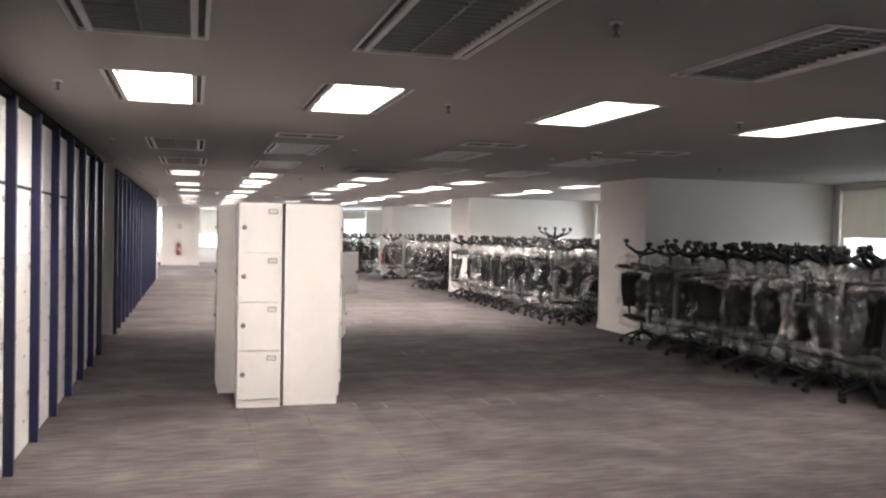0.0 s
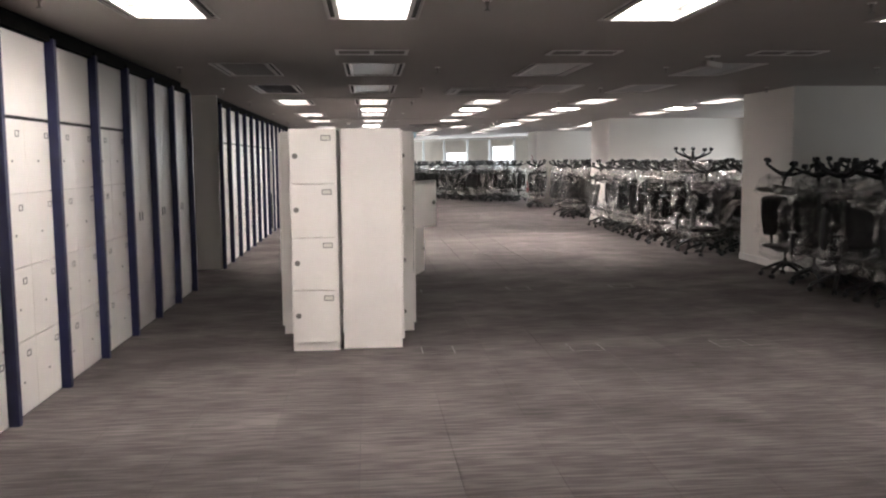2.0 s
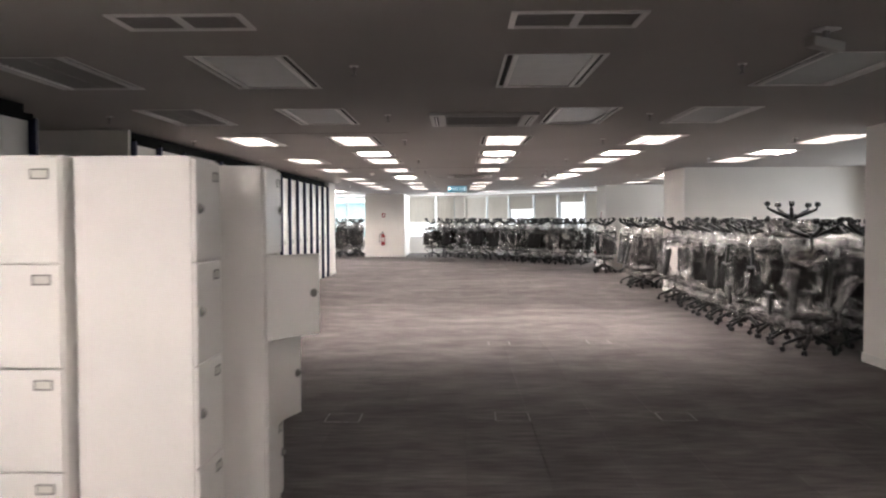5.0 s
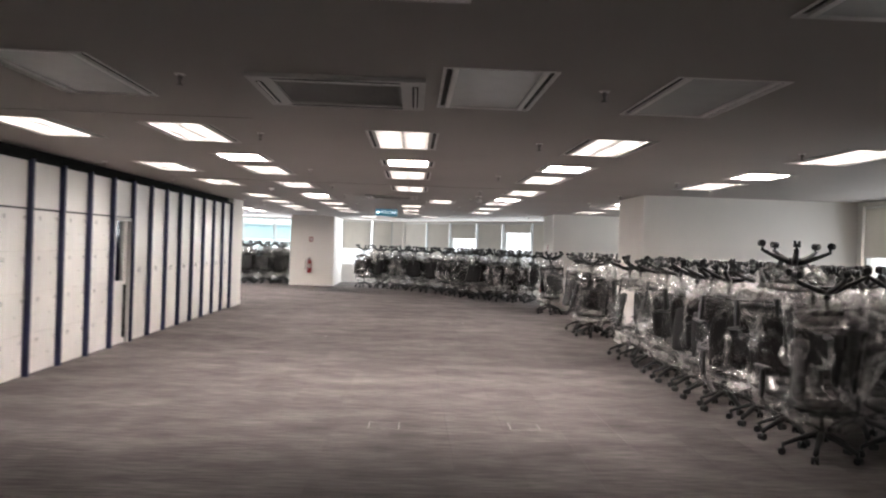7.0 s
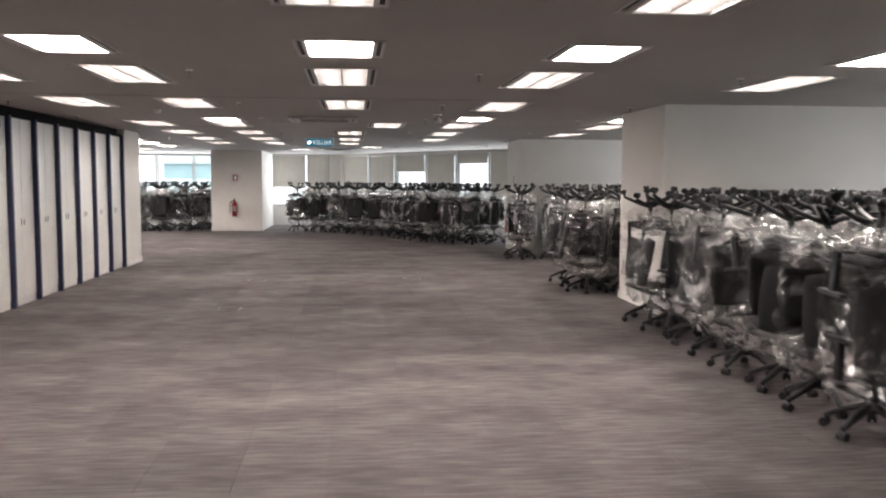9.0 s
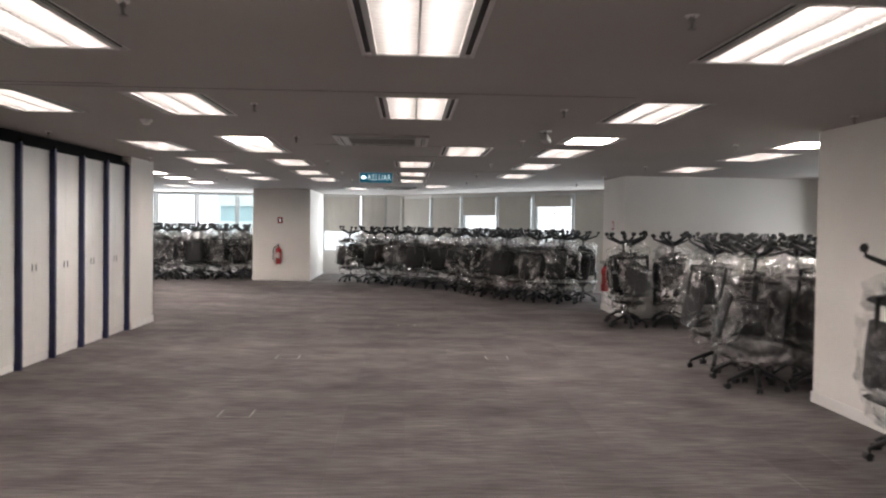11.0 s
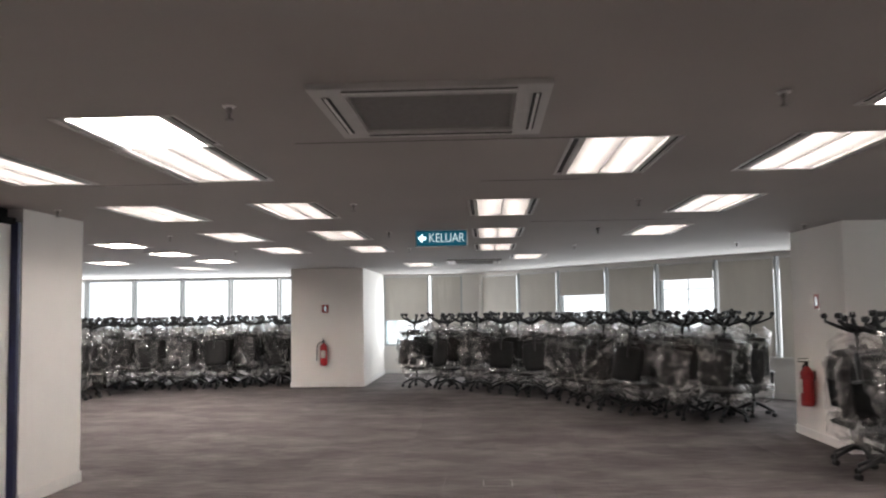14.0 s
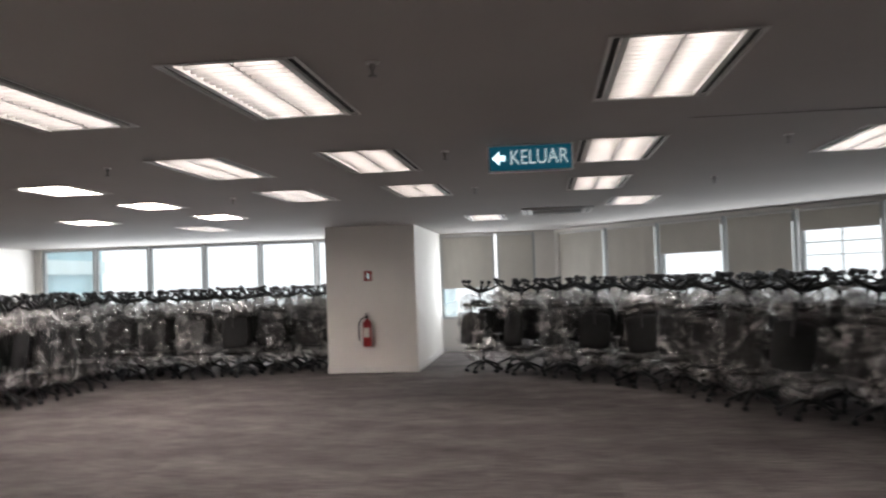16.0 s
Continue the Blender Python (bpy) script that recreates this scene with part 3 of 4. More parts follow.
def extinguisher(m, height):
    t = thing("fire_extinguisher", m, "red fire extinguisher with black hose hung on a wall", "fire extinguisher", "fire extinguishers")
    body = rod(bmesh.new(), (0, -0.095, 0.02), (0, -0.095, 0.40), 0.078, n=20)
    rod(body, (0, -0.095, 0.40), (0, -0.095, 0.47), 0.078, 0.028, 20)
    rod(body, (0, -0.095, 0.0), (0, -0.095, 0.02), 0.066, 0.078, 20)
    part("cylinder", body, RED, t, smooth=False)
    part("label_plate", boxes((-0.05, 0.05, -0.178, -0.168, 0.16, 0.32)), PAPER, t, "pale instruction label")
    v = rod(bmesh.new(), (0, -0.095, 0.47), (0, -0.095, 0.52), 0.022, n=10)
    box(v, -0.012, 0.012, -0.20, -0.07, 0.52, 0.535)
    box(v, -0.012, 0.012, -0.19, -0.07, 0.555, 0.568)
    part("valve", v, BLACK, t, "black lever valve")
    c = bpy.data.curves.new("hose", "CURVE")
    c.dimensions, c.bevel_depth, c.bevel_resolution = "3D", 0.011, 2
    sp = c.splines.new("BEZIER")
    sp.bezier_points.add(3)
    for p, co in zip(sp.bezier_points, ((-0.02, -0.1, 0.51), (-0.12, -0.1, 0.44), (-0.145, -0.09, 0.26), (-0.15, -0.08, 0.1))):
        p.co = co
        p.handle_left_type = p.handle_right_type = "AUTO"
    c.materials.append(BLACK)
    h = new("hose", c)
    h.parent = t
    part("bracket", boxes((-0.03, 0.03, -0.03, -0.0005, 0.30, 0.42)), GREY, t)
    return t


def red_sign(m):
    t = thing("fire_sign", m, "small red square fire equipment sign on a wall", "sign", "fire equipment signs")
    part("board", boxes((-0.07, 0.07, -0.006, -0.0005, -0.085, 0.085)), SIGNRED, t)
    part("symbol", boxes((-0.022, 0.022, -0.008, -0.0062, -0.05, 0.04), (-0.01, 0.01, -0.008, -0.0062, 0.042, 0.058)), SIGNWHITE, t, "white symbol")


extinguisher(pose(-0.55, 38.949, 0.46), 0)
red_sign(pose(-0.53, 38.949, 1.66))
extinguisher(pose(XC1, 31.10, 0.40, 0, 0, -90), 0)
red_sign(pose(XC1, 30.95, 1.64, 0, 0, -90))


# ---- storage cabinets along the core ----
LOCKER_DOOR = mesh_of("door", rounded(boxes((-0.008, 0.0095, 0.003, 0.405, 0.002, 0.456)), 0.002, 1), CABINET)
TAG_MESH = mesh_of("tag_holder", boxes((0.010, 0.0125, -0.028, 0.028, -0.02, -0.014), (0.010, 0.0125, -0.028, 0.028, 0.014, 0.02), (0.010, 0.0125, -0.028, -0.022, -0.0139, 0.0139),
                                       (0.010, 0.0125, 0.022, 0.028, -0.0139, 0.0139)), TAG)
KEY_MESH = mesh_of("keyhole", rod(bmesh.new(), (0.009, 0, 0), (0.013, 0, 0), 0.008, n=8), LOCK)


def locker_bay(y0, y1, ajar=False):
    """A bay of four tiers of paired doors under a plain top panel; fronts face +x at x = -1.09."""
    t = thing("locker_cabinet", pose(-1.10, y0, 0), "off-white built-in locker cabinet with four tiers of doors", "cabinet", "built-in locker cabinets")
    w = y1 - y0
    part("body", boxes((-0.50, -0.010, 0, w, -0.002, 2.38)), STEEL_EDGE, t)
    half = (w - 0.008) / 2
    s = half / 0.408
    for c in range(2):
        for r in range(4):
            d = part("door", LOCKER_DOOR, CABINET, t, m=pose(0, 0.004 + half * (c + 1), 0.005 + 0.459 * r, 0, 0, 5 if ajar and c == 1 and r == 2 else 0) @ pose(0, -half, 0) @ Matrix.Diagonal((1, s, 1, 1)))
            part("tag_holder", TAG_MESH, TAG, d, "grey label holder", m=pose(0, 0.29 if c == 0 else 0.355, 0.37))
            part("keyhole", KEY_MESH, LOCK, d, m=pose(0, 0.2, 0.2))
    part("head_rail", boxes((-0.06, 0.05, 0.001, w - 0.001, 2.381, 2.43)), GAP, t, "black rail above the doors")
    part("seam", boxes((-0.009, 0.011, 0.001, w - 0.001, 1.844, 1.860)), DARK, t, "dark seam under the top panel")
    part("top_panel", rounded(boxes((-0.008, 0.0095, 0.004, w - 0.004, 1.862, 2.376)), 0.003, 1), CABINET, t)


def tall_bay(y0, y1):
    t = thing("tall_cabinet", pose(-1.10, y0, 0), "off-white full-height storage cabinet with two plain doors", "cabinet", "full-height storage cabinets")
    w = y1 - y0
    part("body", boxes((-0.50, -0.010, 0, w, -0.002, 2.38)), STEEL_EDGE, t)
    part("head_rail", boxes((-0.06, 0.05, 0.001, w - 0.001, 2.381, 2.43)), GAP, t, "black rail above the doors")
    part("plinth", boxes((-0.009, 0.001, 0.002, w - 0.002, -0.002, 0.085)), CABINET, t)
    for c in range(2):
        d = part("door", rounded(boxes((-0.008, 0.0095, 0.003 + c * w / 2, (c + 1) * w / 2 - 0.003, 0.092, 2.376)), 0.003, 1), CABINET, t)
        yy = w / 2 - 0.05 if c == 0 else w / 2 + 0.05
        part("handle", boxes((0.010, 0.016, yy - 0.008, yy + 0.008, 1.02, 1.10)), TAG, d, "small grey recessed handle")


def post(y):
    t = thing("partition_post", pose(-1.03, y, 0), "tall narrow navy blue post between storage cabinets", "post", "navy partition posts")
    part("fin", rounded(boxes((-0.57, 0.0, -0.026, 0.026, -0.002, 2.40)), 0.003, 1), NAVY, t)


POSTS_A = [11.37 - 0.915 * i for i in range(13)][::-1]
POSTS_B = [13.60] + [27.61 - 0.88 * i for i in range(16)][::-1]
for run, tall_from in ((POSTS_A, 8.5), (POSTS_B, 20.4)):
    for y in run:
        post(y)
    for a, b in zip(run, run[1:]):
        if 19.6 < a < 20.0:
            continue
        if a > tall_from:
            tall_bay(a + 0.027, b - 0.027)
        else:
            locker_bay(a + 0.027, b - 0.027, 4.9 < a < 5.2)
    # solid block whose black stands for the shade under the ceiling
    structure("trim", boxes((-1.617, -1.14, run[0], run[-1], 2.402, 2.518)), GAP, "black block painted as the shaded gap above the cabinets", "trim")

# flush door with a glass panel in the cabinet run
t = thing("door_1", pose(-1.10, 19.717, 0), "closed off-white door with a narrow vision panel", "door", kind="structure")
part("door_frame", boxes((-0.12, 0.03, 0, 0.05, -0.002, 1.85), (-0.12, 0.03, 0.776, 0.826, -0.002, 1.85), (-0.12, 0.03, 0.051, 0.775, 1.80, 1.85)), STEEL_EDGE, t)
part("leaf", boxes((-0.06, -0.02, 0.055, 0.772, 0.0, 0.92), (-0.06, -0.02, 0.055, 0.30, 0.921, 1.796), (-0.06, -0.02, 0.66, 0.772, 0.921, 1.796)), CABINET, t)
part("vision_panel", boxes((-0.045, -0.035, 0.301, 0.659, 0.921, 1.796)), GLASS, t, "dark glass vision panel")
part("pull", boxes((-0.019, 0.02, 0.66, 0.69, 0.08, 0.86)), DARK, t, "dark vertical pull")
part("backing", boxes((-0.3, -0.2, 0.0, 0.826, 0, 1.85)), DARK, t)
part("top_panel", boxes((-0.008, 0.0095, 0.004, 0.822, 1.862, 2.376)), CABINET, t)


# ---- free-standing lockers ----
L_DOOR = mesh_of("door", rounded(boxes((0.006, 0.378, -0.018, -0.0005, 0.003, 0.433)), 0.004, 2), STEEL)
L_TAG = mesh_of("tag_holder", boxes((-0.04, 0.04, -0.021, -0.0185, -0.022, -0.016), (-0.04, 0.04, -0.021, -0.0185, 0.016, 0.022), (-0.04, -0.034, -0.021, -0.0185, -0.0159, 0.0159),
                                    (0.034, 0.04, -0.021, -0.0185, -0.0159, 0.0159)), TAG)
L_PAPER = mesh_of("card", boxes((-0.0335, 0.0335, -0.0198, -0.0184, -0.0155, 0.0155)), PAPER)
L_LOCK = mesh_of("lock", rod(rod(bmesh.new(), (0, -0.026, 0), (0, -0.0182, 0), 0.022, n=14), (0, -0.036, 0), (0, -0.026, 0), 0.013, n=10), LOCK)


def locker(m, opened=(), depth=0.49):
    """A four-door steel locker, front facing local -y, 0.385 wide."""
    t = thing("steel_locker", m, "white steel four-door locker with round locks" + (", two doors ajar" if opened else ""), "locker", "free-standing lockers")
    w, h = 0.385, 1.83
    part("side_panel", rounded(boxes((0, 0.012, 0, depth, 0, h)), 0.002, 1), STEEL, t)
    part("side_panel", rounded(boxes((w - 0.012, w, 0, depth, 0, h)), 0.002, 1), STEEL, t)
    part("back_panel", boxes((0.013, w - 0.013, depth - 0.01, depth, 0, h)), STEEL, t)
    part("top_panel", boxes((0.013, w - 0.013, 0, depth - 0.011, h - 0.02, h)), STEEL, t)
    part("plinth", boxes((0.013, w - 0.013, 0, depth - 0.011, 0, 0.075)), STEEL, t)
    for i in range(1, 4):
        part("shelf", boxes((0.013, w - 0.013, 0.002, depth - 0.011, 0.07 + 0.437 * i, 0.085 + 0.437 * i)), STEEL, t)
    for i in range(4):
        z = 0.072 + 0.437 * i
        turn = opened[i] if opened else 0
        d = part("door", L_DOOR, STEEL, t, m=pose(0.006 if turn else 0, -0.001, z, 0, 0, -turn))
        if not turn:
            part("tag_holder", L_TAG, TAG, d, "grey card holder", pose(0.30, 0, 0.37))
            part("card", L_PAPER, PAPER, d, "", pose(0.30, 0, 0.37))
        part("lock", L_LOCK, LOCK, d, "round grey lock", pose(0.33 if opened else 0.05, 0, 0.225))


locker(pose(0.43, 7.77, 0, 0, 0, -0.8))
locker(pose(1.335, 7.81, 0, 0, 0, 90), depth=0.490)
locker(pose(1.47, 8.53, 0, 0, 0, 90), opened=(0, 16, 36, 0), depth=0.58)
locker(pose(0.29, 8.90, 0, 0, 0, -90), depth=0.58)


# ---- stacked office chairs ----
H = 1.06


def leg_mesh():
    bm = bmesh.new()
    rings = []
    for i in range(6):
        u = i / 5
        x, z = 0.035 + 0.265 * u, 0.192 - 0.110 * u + 0.006 * math.sin(u * math.pi)
        w, h = 0.031 - 0.010 * u, 0.025 - 0.010 * u
        rings.append([bm.verts.new((x, a * w, z + b * h)) for a, b in ((-1, -0.7), (-0.6, -1), (0.6, -1), (1, -0.7), (0.8, 0.7), (0.4, 1), (-0.4, 1), (-0.8, 0.7))])
    for a, b in zip(rings, rings[1:]):
        for k in range(8):
            bm.faces.new((a[k], b[k], b[(k + 1) % 8], a[(k + 1) % 8]))
    bm.faces.new(rings[-1])
    bm.faces.new(rings[0][::-1])
    bmesh.ops.recalc_face_normals(bm, faces=bm.faces[:])
    return mesh_of("leg", bm, BLACK, True)


def caster_mesh():
    bm = bmesh.new()
    for s in (-0.017, 0.017):
        rod(bm, (0.30, s - 0.012, 0.030), (0.30, s + 0.012, 0.030), 0.030, n=12)
    rod(bm, (0.29, 0, 0.03), (0.29, 0, 0.088), 0.010, n=6)
    box(bm, 0.276, 0.318, -0.006, 0.006, 0.027, 0.058)
    return mesh_of("caster", bm, BLACK)


def cushion(nx, ny, sx, sy, thick, dip, bend):
    """A padded slab in local x-y, rounded at its rim; bend curves it about the y axis."""
    bm = bmesh.new()
    sheets = []
    for side in (1, -1):
        g = []
        for j in range(ny + 1):
            row = []
            for i in range(nx + 1):
                u, v = 2 * i / nx - 1, 2 * j / ny - 1
                k = 1 - 0.09 * (u * u * v * v)
                e = max(abs(u), abs(v)) ** 6
                x, y = u * sx * k, v * sy * k
                z = side * thick * (1 - 0.8 * e) - dip * (1 - u * u) * (1 - v * v) * (side > 0) + bend * u * u
                row.append(bm.verts.new((x, y, z)))
            g.append(row)
        sheets.append(g)
        for j in range(ny):
            for i in range(nx):
                q = (g[j][i], g[j][i + 1], g[j + 1][i + 1], g[j + 1][i])
                bm.faces.new(q if side > 0 else q[::-1])
    t, b = sheets
    rim = [(0, i) for i in range(nx)] + [(j, nx) for j in range(ny)] + [(ny, nx - i) for i in range(nx)] + [(ny - j, 0) for j in range(ny)]
    for (j0, i0), (j1, i1) in zip(rim, rim[1:] + rim[:1]):
        bm.faces.new((t[j0][i0], b[j0][i0], b[j1][i1], t[j1][i1]))
    bmesh.ops.recalc_face_normals(bm, faces=bm.faces[:])
    return bm


def crumple(p, deep):
    """Sharp-edged folds: ridges of noise at two sizes."""
    return deep * (1.2 * noise.noise(p * 0.7) + 1.3 * abs(noise.noise(p * 1.4)) + 0.5 * abs(noise.noise(p * 2.9)) - 0.5)


def bag(name, material, seed, levels, n, deep, cap):
    """Film drawn round a part of a chair. levels: height, half width, back and front edge."""
    bm = bmesh.new()
    rings = []
    for z, wide, back, front in levels:
        cy, hy = (front + back) / 2, (front - back) / 2
        ring = []
        for i in range(n):
            a = 2 * math.pi * i / n
            c, q = math.cos(a), math.sin(a)
            r = 1 / (abs(c) ** 5 + abs(q) ** 5) ** 0.2
            x, y = c * r * wide, cy + q * r * hy
            p = Vector((x * 5, y * 5, z * 6 + seed * 9.1))
            d = crumple(p, deep)
            ring.append(bm.verts.new((x + c * d, y + q * d, z + 0.6 * crumple(p + Vector((3, 1, 7)), deep))))
        rings.append(ring)
    for a, b in zip(rings, rings[1:]):
        for i in range(n):
            bm.faces.new((a[i], a[(i + 1) % n], b[(i + 1) % n], b[i]))
    if cap:
        z, _, back, front = levels[-1]
        top = bm.verts.new((0, (back + front) / 2, z + 0.008))
        for i in range(n):
            bm.faces.new((rings[-1][i], rings[-1][(i + 1) % n], top))
    return mesh_of(name, bm, material)


def seat_bag(seed, low):
    """Film gathered in layers round the seat, pinched below and open above."""
    levels = []
    for j in range(11):
        u = j / 10
        swell = 0.62 + 0.38 * min(1, u / 0.3) if u < 0.8 else 1 - 0.9 * (u - 0.8)
        levels.append((low + (0.505 - low) * u, 0.275 * swell, 0.005 - 0.268 * swell, 0.005 + 0.275 * swell))
    return bag("seat_wrap", LAYERS, seed, levels, 44, 0.042, False)


def back_bag(seed, low, draped, material):
    """Film pulled over the backrest; draped film runs down and out to the edge of the seat."""
    levels = []
    for j in range(17):
        u = j / 16
        front = (0.24 - 0.43 * u ** 0.8) if draped else -0.185 + 0.02 * math.sin(u * 9 + seed)
        levels.append((low + (H + 0.012 - low) * u, 0.262 - 0.02 * u, -0.315 + 0.02 * u, front))
    return bag("back_wrap", material, seed, levels, 40, 0.034, True)


LEG, CASTER = leg_mesh(), caster_mesh()
bm = rod(bmesh.new(), (0, 0, 0.145), (0, 0, 0.215), 0.055, 0.042, 14)
rod(bm, (0, 0, 0.20), (0, 0, 0.25), 0.027, n=12)
COLUMN = mesh_of("gas_column", rod(bm, (0, 0, 0.25), (0, 0, 0.335), 0.017, n=10), BLACK)
MECH = mesh_of("mechanism", rounded(boxes((-0.08, 0.08, -0.13, 0.11, 0.330, 0.378)), 0.012, 1), BLACK)
SEAT = mesh_of("seat", cushion(10, 10, 0.245, 0.24, 0.038, 0.012, 0.0), FABRIC, True)
BACK = mesh_of("backrest", cushion(10, 10, 0.225, 0.262, 0.024, 0.0, 0.035), MESHB, True)
bm = boxes((-0.03, 0.03, -0.265, -0.12, 0.345, 0.365))
rod(bm, (0, -0.262, 0.35), (0, -0.285, 0.70), 0.020, 0.016, 8)
SPINE = mesh_of("back_support", bm, BLACK)
bm = boxes((-0.020, 0.020, -0.03, 0.03, 0.36, 0.62))
box(bm, -0.034, 0.034, -0.13, 0.12, 0.615, 0.642)
box(bm, -0.11, -0.02, -0.025, 0.025, 0.352, 0.375)
ARM = mesh_of("armrest", rounded(bm, 0.008, 1), BLACK)
ARM2 = ARM.copy()
ARM2.transform(Matrix.Diagonal((-1, 1, 1, 1)))
ARM2.flip_normals()


def chair(m, wrap, label, arms=True):
    t = thing("office_chair", m, label, "chair", "stacked office chairs")
    for i in range(5):
        lg = part("leg", LEG, BLACK, t, m=pose(0, 0, 0, 0, 0, 72 * i + 18))
        part("caster", CASTER, BLACK, lg)
    part("gas_column", COLUMN, BLACK, t)
    part("mechanism", MECH, BLACK, t)
    part("seat", SEAT, FABRIC, t, "black fabric seat", pose(0, 0.02, 0.415))
    part("backrest", BACK, MESHB, t, "black mesh backrest", pose(0, -0.245, 0.795, 83, 0, 180))
    part("back_support", SPINE, BLACK, t)
    if arms:
        part("armrest", ARM, BLACK, t, m=pose(0.265, 0.0, 0))
        part("armrest", ARM2, BLACK, t, m=pose(-0.265, 0.0, 0))
    for me, said in wrap:
        part(me.name.split(".")[0], me, FILM, t, said)
    return t


SEAT_BAGS = [seat_bag(1, 0.22), seat_bag(2, 0.18), seat_bag(3, 0.25)]
THIN, DRAPE, MILKY = back_bag(5, 0.50, False, FILM), back_bag(6, 0.46, True, FILM), back_bag(7, 0.52, False, LAYERS)
ROUND_SEAT, OVER_BACK = "crumpled layers of clear film round the seat", "creased clear film over the backrest"
WRAPS = [[(SEAT_BAGS[0], ROUND_SEAT), (THIN, OVER_BACK)], [(SEAT_BAGS[1], ROUND_SEAT), (DRAPE, OVER_BACK)], [(SEAT_BAGS[2], ROUND_SEAT)],
         [(SEAT_BAGS[0], ROUND_SEAT), (MILKY, "milky layered film over the backrest")], []]
UP = ["black swivel office chair loosely wrapped in clear plastic", "black swivel office chair under draped clear plastic film", "black swivel office chair wrapped only round its seat",
      "black swivel office chair in bulging milky plastic", "unwrapped black mesh-back swivel office chair"]
MODELS = {}


def put_chair(m, kind, inverted):
    key = (kind, inverted)
    if key not in MODELS:
        lab = UP[kind] + (", stacked upside down" if inverted else ", standing on carpet")
        MODELS[key] = chair(m, WRAPS[kind], lab, arms=kind in (1, 4))
    else:
        copy_thing(MODELS[key], m)


dice = random.Random(7)


def stack(x, y, turn, wobble=10, lift=0.0):
    a = turn + dice.uniform(-wobble, wobble)
    kind = dice.choice((0, 0, 1, 1, 2, 2, 3))
    put_chair(pose(x, y, 0, 0, 0, a), kind, False)
    kind = dice.choice((0, 0, 1, 1, 2, 2, 3, 3, 3))
    b = math.radians(a)
    off = dice.uniform(-0.02, 0.04)
    tip = dice.choice((-1, 1, 1)) * dice.uniform(0, 9)
    put_chair(pose(x - math.sin(b) * off, y + math.cos(b) * off, 0.452 + H + 0.012 + lift, 180 + tip + 40 * lift, dice.uniform(-6, 6), a + dice.uniform(-18, 18)), kind, True)


def flat(me, m):
    return [m @ v.co for v in me.vertices], [tuple(p.vertices) for p in me.polygons]


FAR_V, FAR_F, FAR_M = [], [], []


def far_stack(x, y, turn):
    """A pair of chairs deep in a row, joined with the others that only their tops show."""
    for m in (pose(x, y, 0, 0, 0, turn), pose(x, y, 0.452 + H + 0.012, 180 + dice.uniform(-3, 3), 0, turn + dice.uniform(-30, 30))):
        pieces = [(LEG, pose(0, 0, 0, 0, 0, 72 * i), 0) for i in range(5)] + [(CASTER, pose(0, 0, 0, 0, 0, 72 * i), 0) for i in range(5)]
        pieces += [(COLUMN, Matrix(), 0), (SEAT, pose(0, 0.02, 0.415), 1), (BACK, pose(0, -0.245, 0.795, 83, 0, 180), 1), (SEAT_BAGS[dice.randrange(3)], Matrix(), 3), (THIN, Matrix(), 2)]
        for me, local, slot in pieces:
            v, f = flat(me, m @ local)
            k = len(FAR_V)
            FAR_V.extend(v)
            FAR_F.extend(tuple(k + a for a in q) for q in f)
            FAR_M.extend([slot] * len(f))


def bay(y0, y1, x0, rows):
    n = int((y1 - y0) / 0.63)
    for r in range(rows):
        for i in range(n):
            x = x0 + 0.66 * r + dice.uniform(-0.10, 0.05)
            y = y0 + 0.32 + (y1 - y0 - 0.64) * i / (n - 1) + dice.uniform(-0.04, 0.04)
            turn = dice.choice((90, 90, 90, 180, 180))
            if r < 2:
                stack(x, y, turn, 16, 0.22 if r == 0 and 14.9 < y < 15.45 else 0.0)
            else:
                far_stack(x, y, turn + dice.uniform(-20, 20))


bay(4.6, 11.85, 6.54, 4)
bay(13.95, 21.05, 6.54, 4)
bay(23.1, 25.0, 6.62, 4)
bay(25.0, 28.1, 7.85, 3)
for x, y in ((6.57, 28.72), (7.27, 28.74), (8.00, 28.78), (8.70, 28.80), (6.66, 29.50), (7.50, 29.60), (8.2, 29.55), (9.0, 29.5)):
    stack(x, y, 180, 6)


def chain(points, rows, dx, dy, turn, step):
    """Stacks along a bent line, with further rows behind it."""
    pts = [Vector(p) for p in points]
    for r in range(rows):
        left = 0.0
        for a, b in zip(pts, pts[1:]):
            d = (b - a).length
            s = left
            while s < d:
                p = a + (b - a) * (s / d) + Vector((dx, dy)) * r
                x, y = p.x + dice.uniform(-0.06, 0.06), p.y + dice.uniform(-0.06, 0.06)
                if x > 0 and x - 0.36 * y > -5.25:      # cut along a camera sight line to leave the view beside the pier open
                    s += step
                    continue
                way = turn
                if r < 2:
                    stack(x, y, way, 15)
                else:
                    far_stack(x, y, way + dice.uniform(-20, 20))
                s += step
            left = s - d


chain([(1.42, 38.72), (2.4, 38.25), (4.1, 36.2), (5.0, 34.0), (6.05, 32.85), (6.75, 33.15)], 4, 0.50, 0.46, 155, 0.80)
chain([(-1.70, 39.6), (-3.0, 38.75), (-5.4, 38.75), (-8.2, 38.8)], 4, -0.06, 0.68, 180, 0.68)
chain([(-4.85, 37.3), (-4.85, 34.9)], 3, -0.68, 0.0, 90, 0.66)
me = bpy.data.meshes.new("chairs_behind")
me.from_pydata(FAR_V, [], FAR_F)
for material in (BLACK, FABRIC, FILM, LAYERS):
    me.materials.append(material)
me.polygons.foreach_set("material_index", FAR_M)
me.polygons.foreach_set("use_smooth", [slot < 2 for slot in FAR_M])
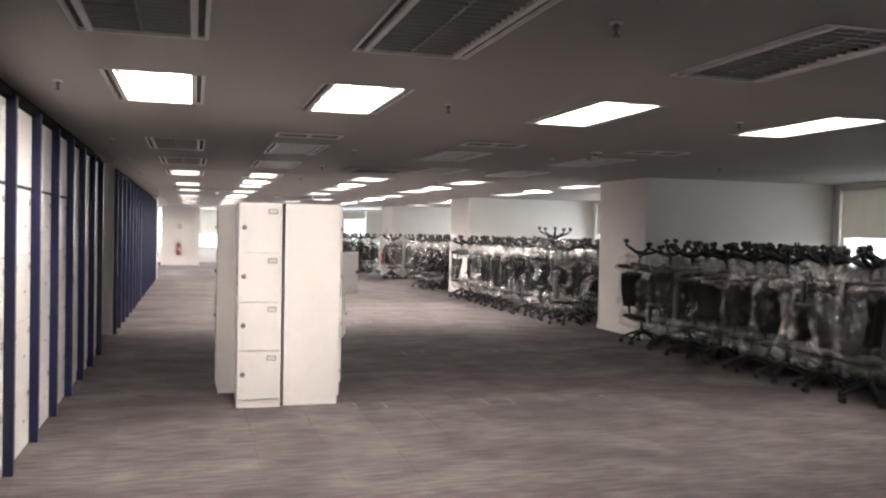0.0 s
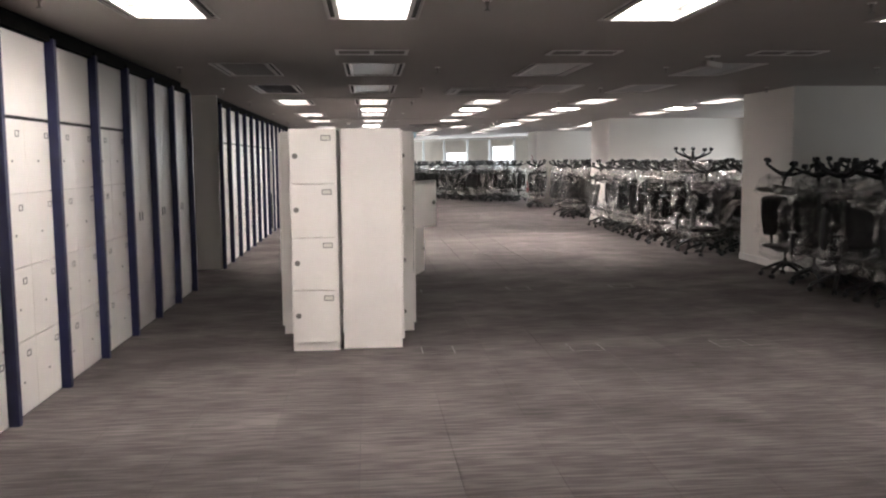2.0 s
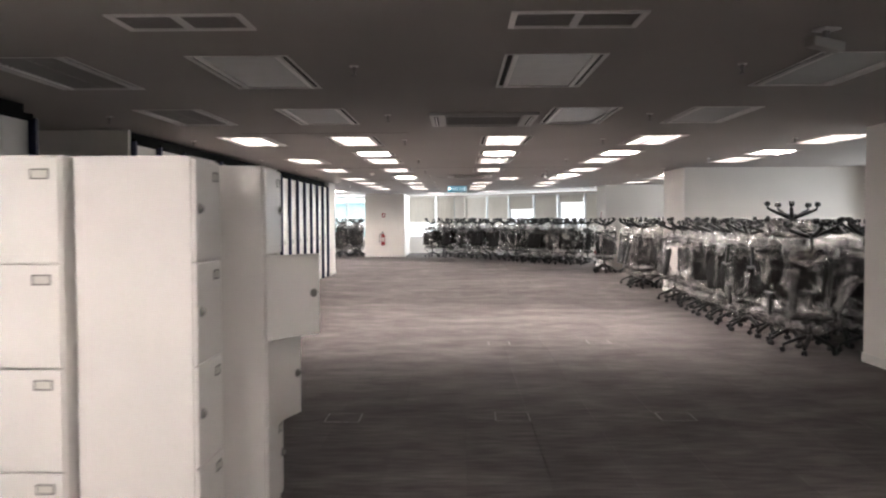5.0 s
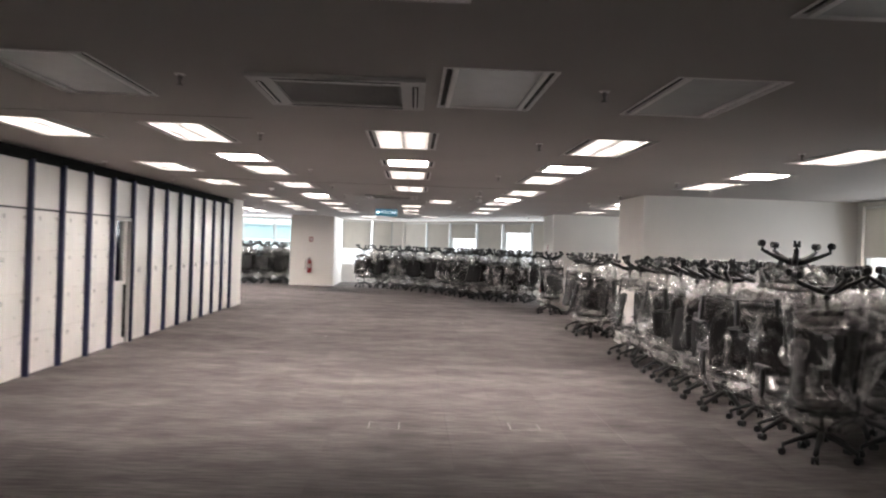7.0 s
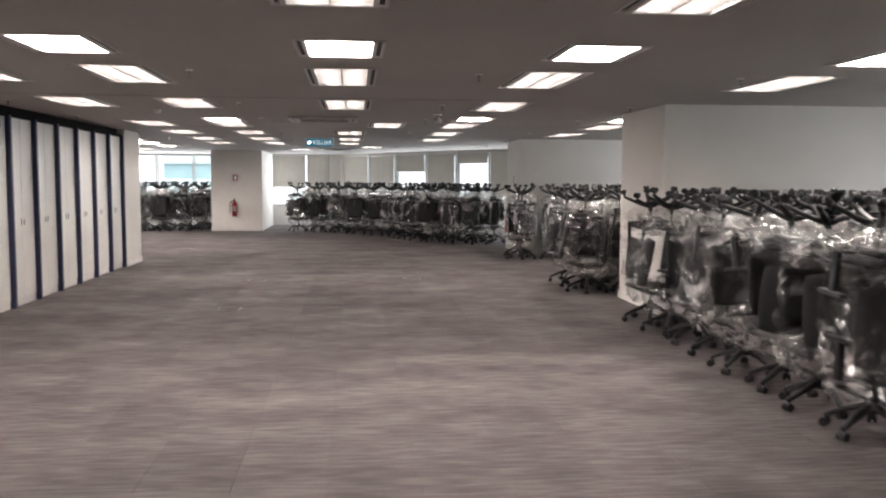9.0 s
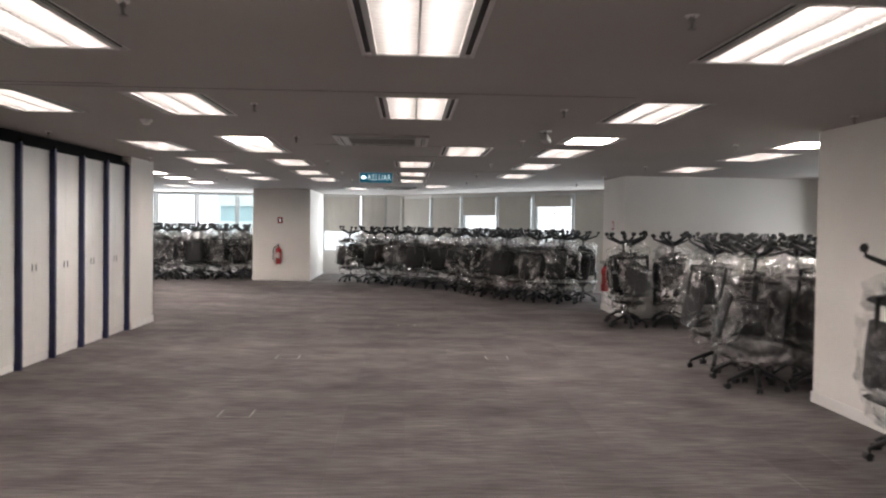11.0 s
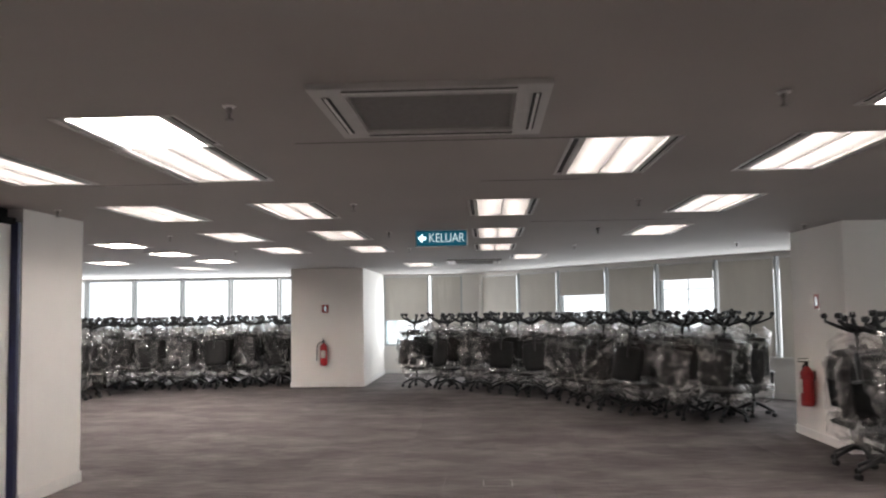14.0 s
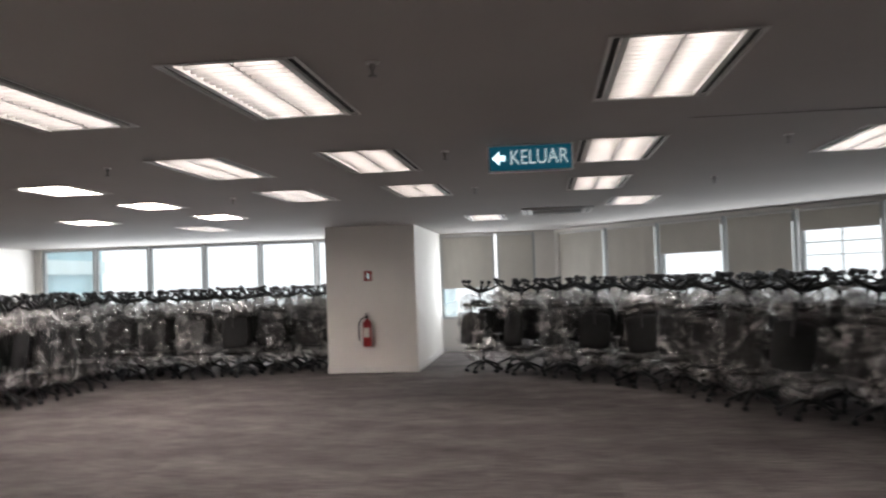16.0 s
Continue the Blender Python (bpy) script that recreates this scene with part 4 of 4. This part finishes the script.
tagged(new("chairs_behind", me), "mass of stacked black office chairs in clear plastic", "chairs", kind="stuff")

# ---- floor boxes ----
for x, y in ((1.62, 7.66), (2.85, 7.62), (4.1, 7.62), (1.55, 10.95), (2.87, 11.0), (4.15, 11.0), (2.95, 15.0), (4.2, 15.1), (1.6, 22.1), (4.1, 25.3), (1.6, 25.2), (3.0, 28.6)):
    t = thing("floor_box", pose(x, y, 0), "square carpeted floor service box with a metal rim", "floor box", "floor service boxes")
    for sx in (-0.131, 0.131):
        part("rim_edge", boxes((sx - 0.004, sx + 0.004, -0.14, 0.14, -0.001, 0.004)), BRIGHT, t, "lighter metal edge")
    for sy in (-0.137, 0.137):
        part("rim_edge", boxes((-0.127, 0.127, sy - 0.003, sy + 0.003, -0.001, 0.003)), BRASS, t, "dark edge")
    part("lid", boxes((-0.127, 0.127, -0.133, 0.133, -0.001, 0.0025)), CARPET, t)

# ---- carpet tiles ----
carpet = structure("carpet", boxes((-9.0, 10.3, -2.0, 42.8, -0.0069, -0.006)), DARK, "grey-brown streaked carpet tiles laid edge to edge", "carpet")
TILE = mesh_of("carpet_tile", boxes((0.001, 0.499, 0.001, 0.499, -0.0059, 0.0)), CARPET)
verts, faces = [], []
for i in range(-18, 21):
    for j in range(-4, 86):
        x, y = i * 0.5, j * 0.5
        w, d = min(0.499, 10.3 - x), min(0.499, 42.8 - y)
        if 0 <= x < 5.0 and 3.5 <= y < 18.5:
            part("carpet_tile", TILE, CARPET, carpet, m=pose(x, y, 0))
        else:
            k = len(verts)
            verts += [(x + 0.001, y + 0.001, 0), (x + w, y + 0.001, 0), (x + w, y + d, 0), (x + 0.001, y + d, 0)]
            verts += [(a, b, -0.0059) for a, b, _ in verts[-4:]]
            faces += [(k, k + 1, k + 2, k + 3)] + [(k + a, k + 4 + a, k + 4 + (a + 1) % 4, k + (a + 1) % 4) for a in range(4)]
me = bpy.data.meshes.new("carpet_field")
me.from_pydata(verts, [], faces)
me.materials.append(CARPET_REST)
rest = part("carpet_field", me, CARPET_REST, carpet, "grey-brown streaked carpet tiles")
rest["kind"] = "stuff"
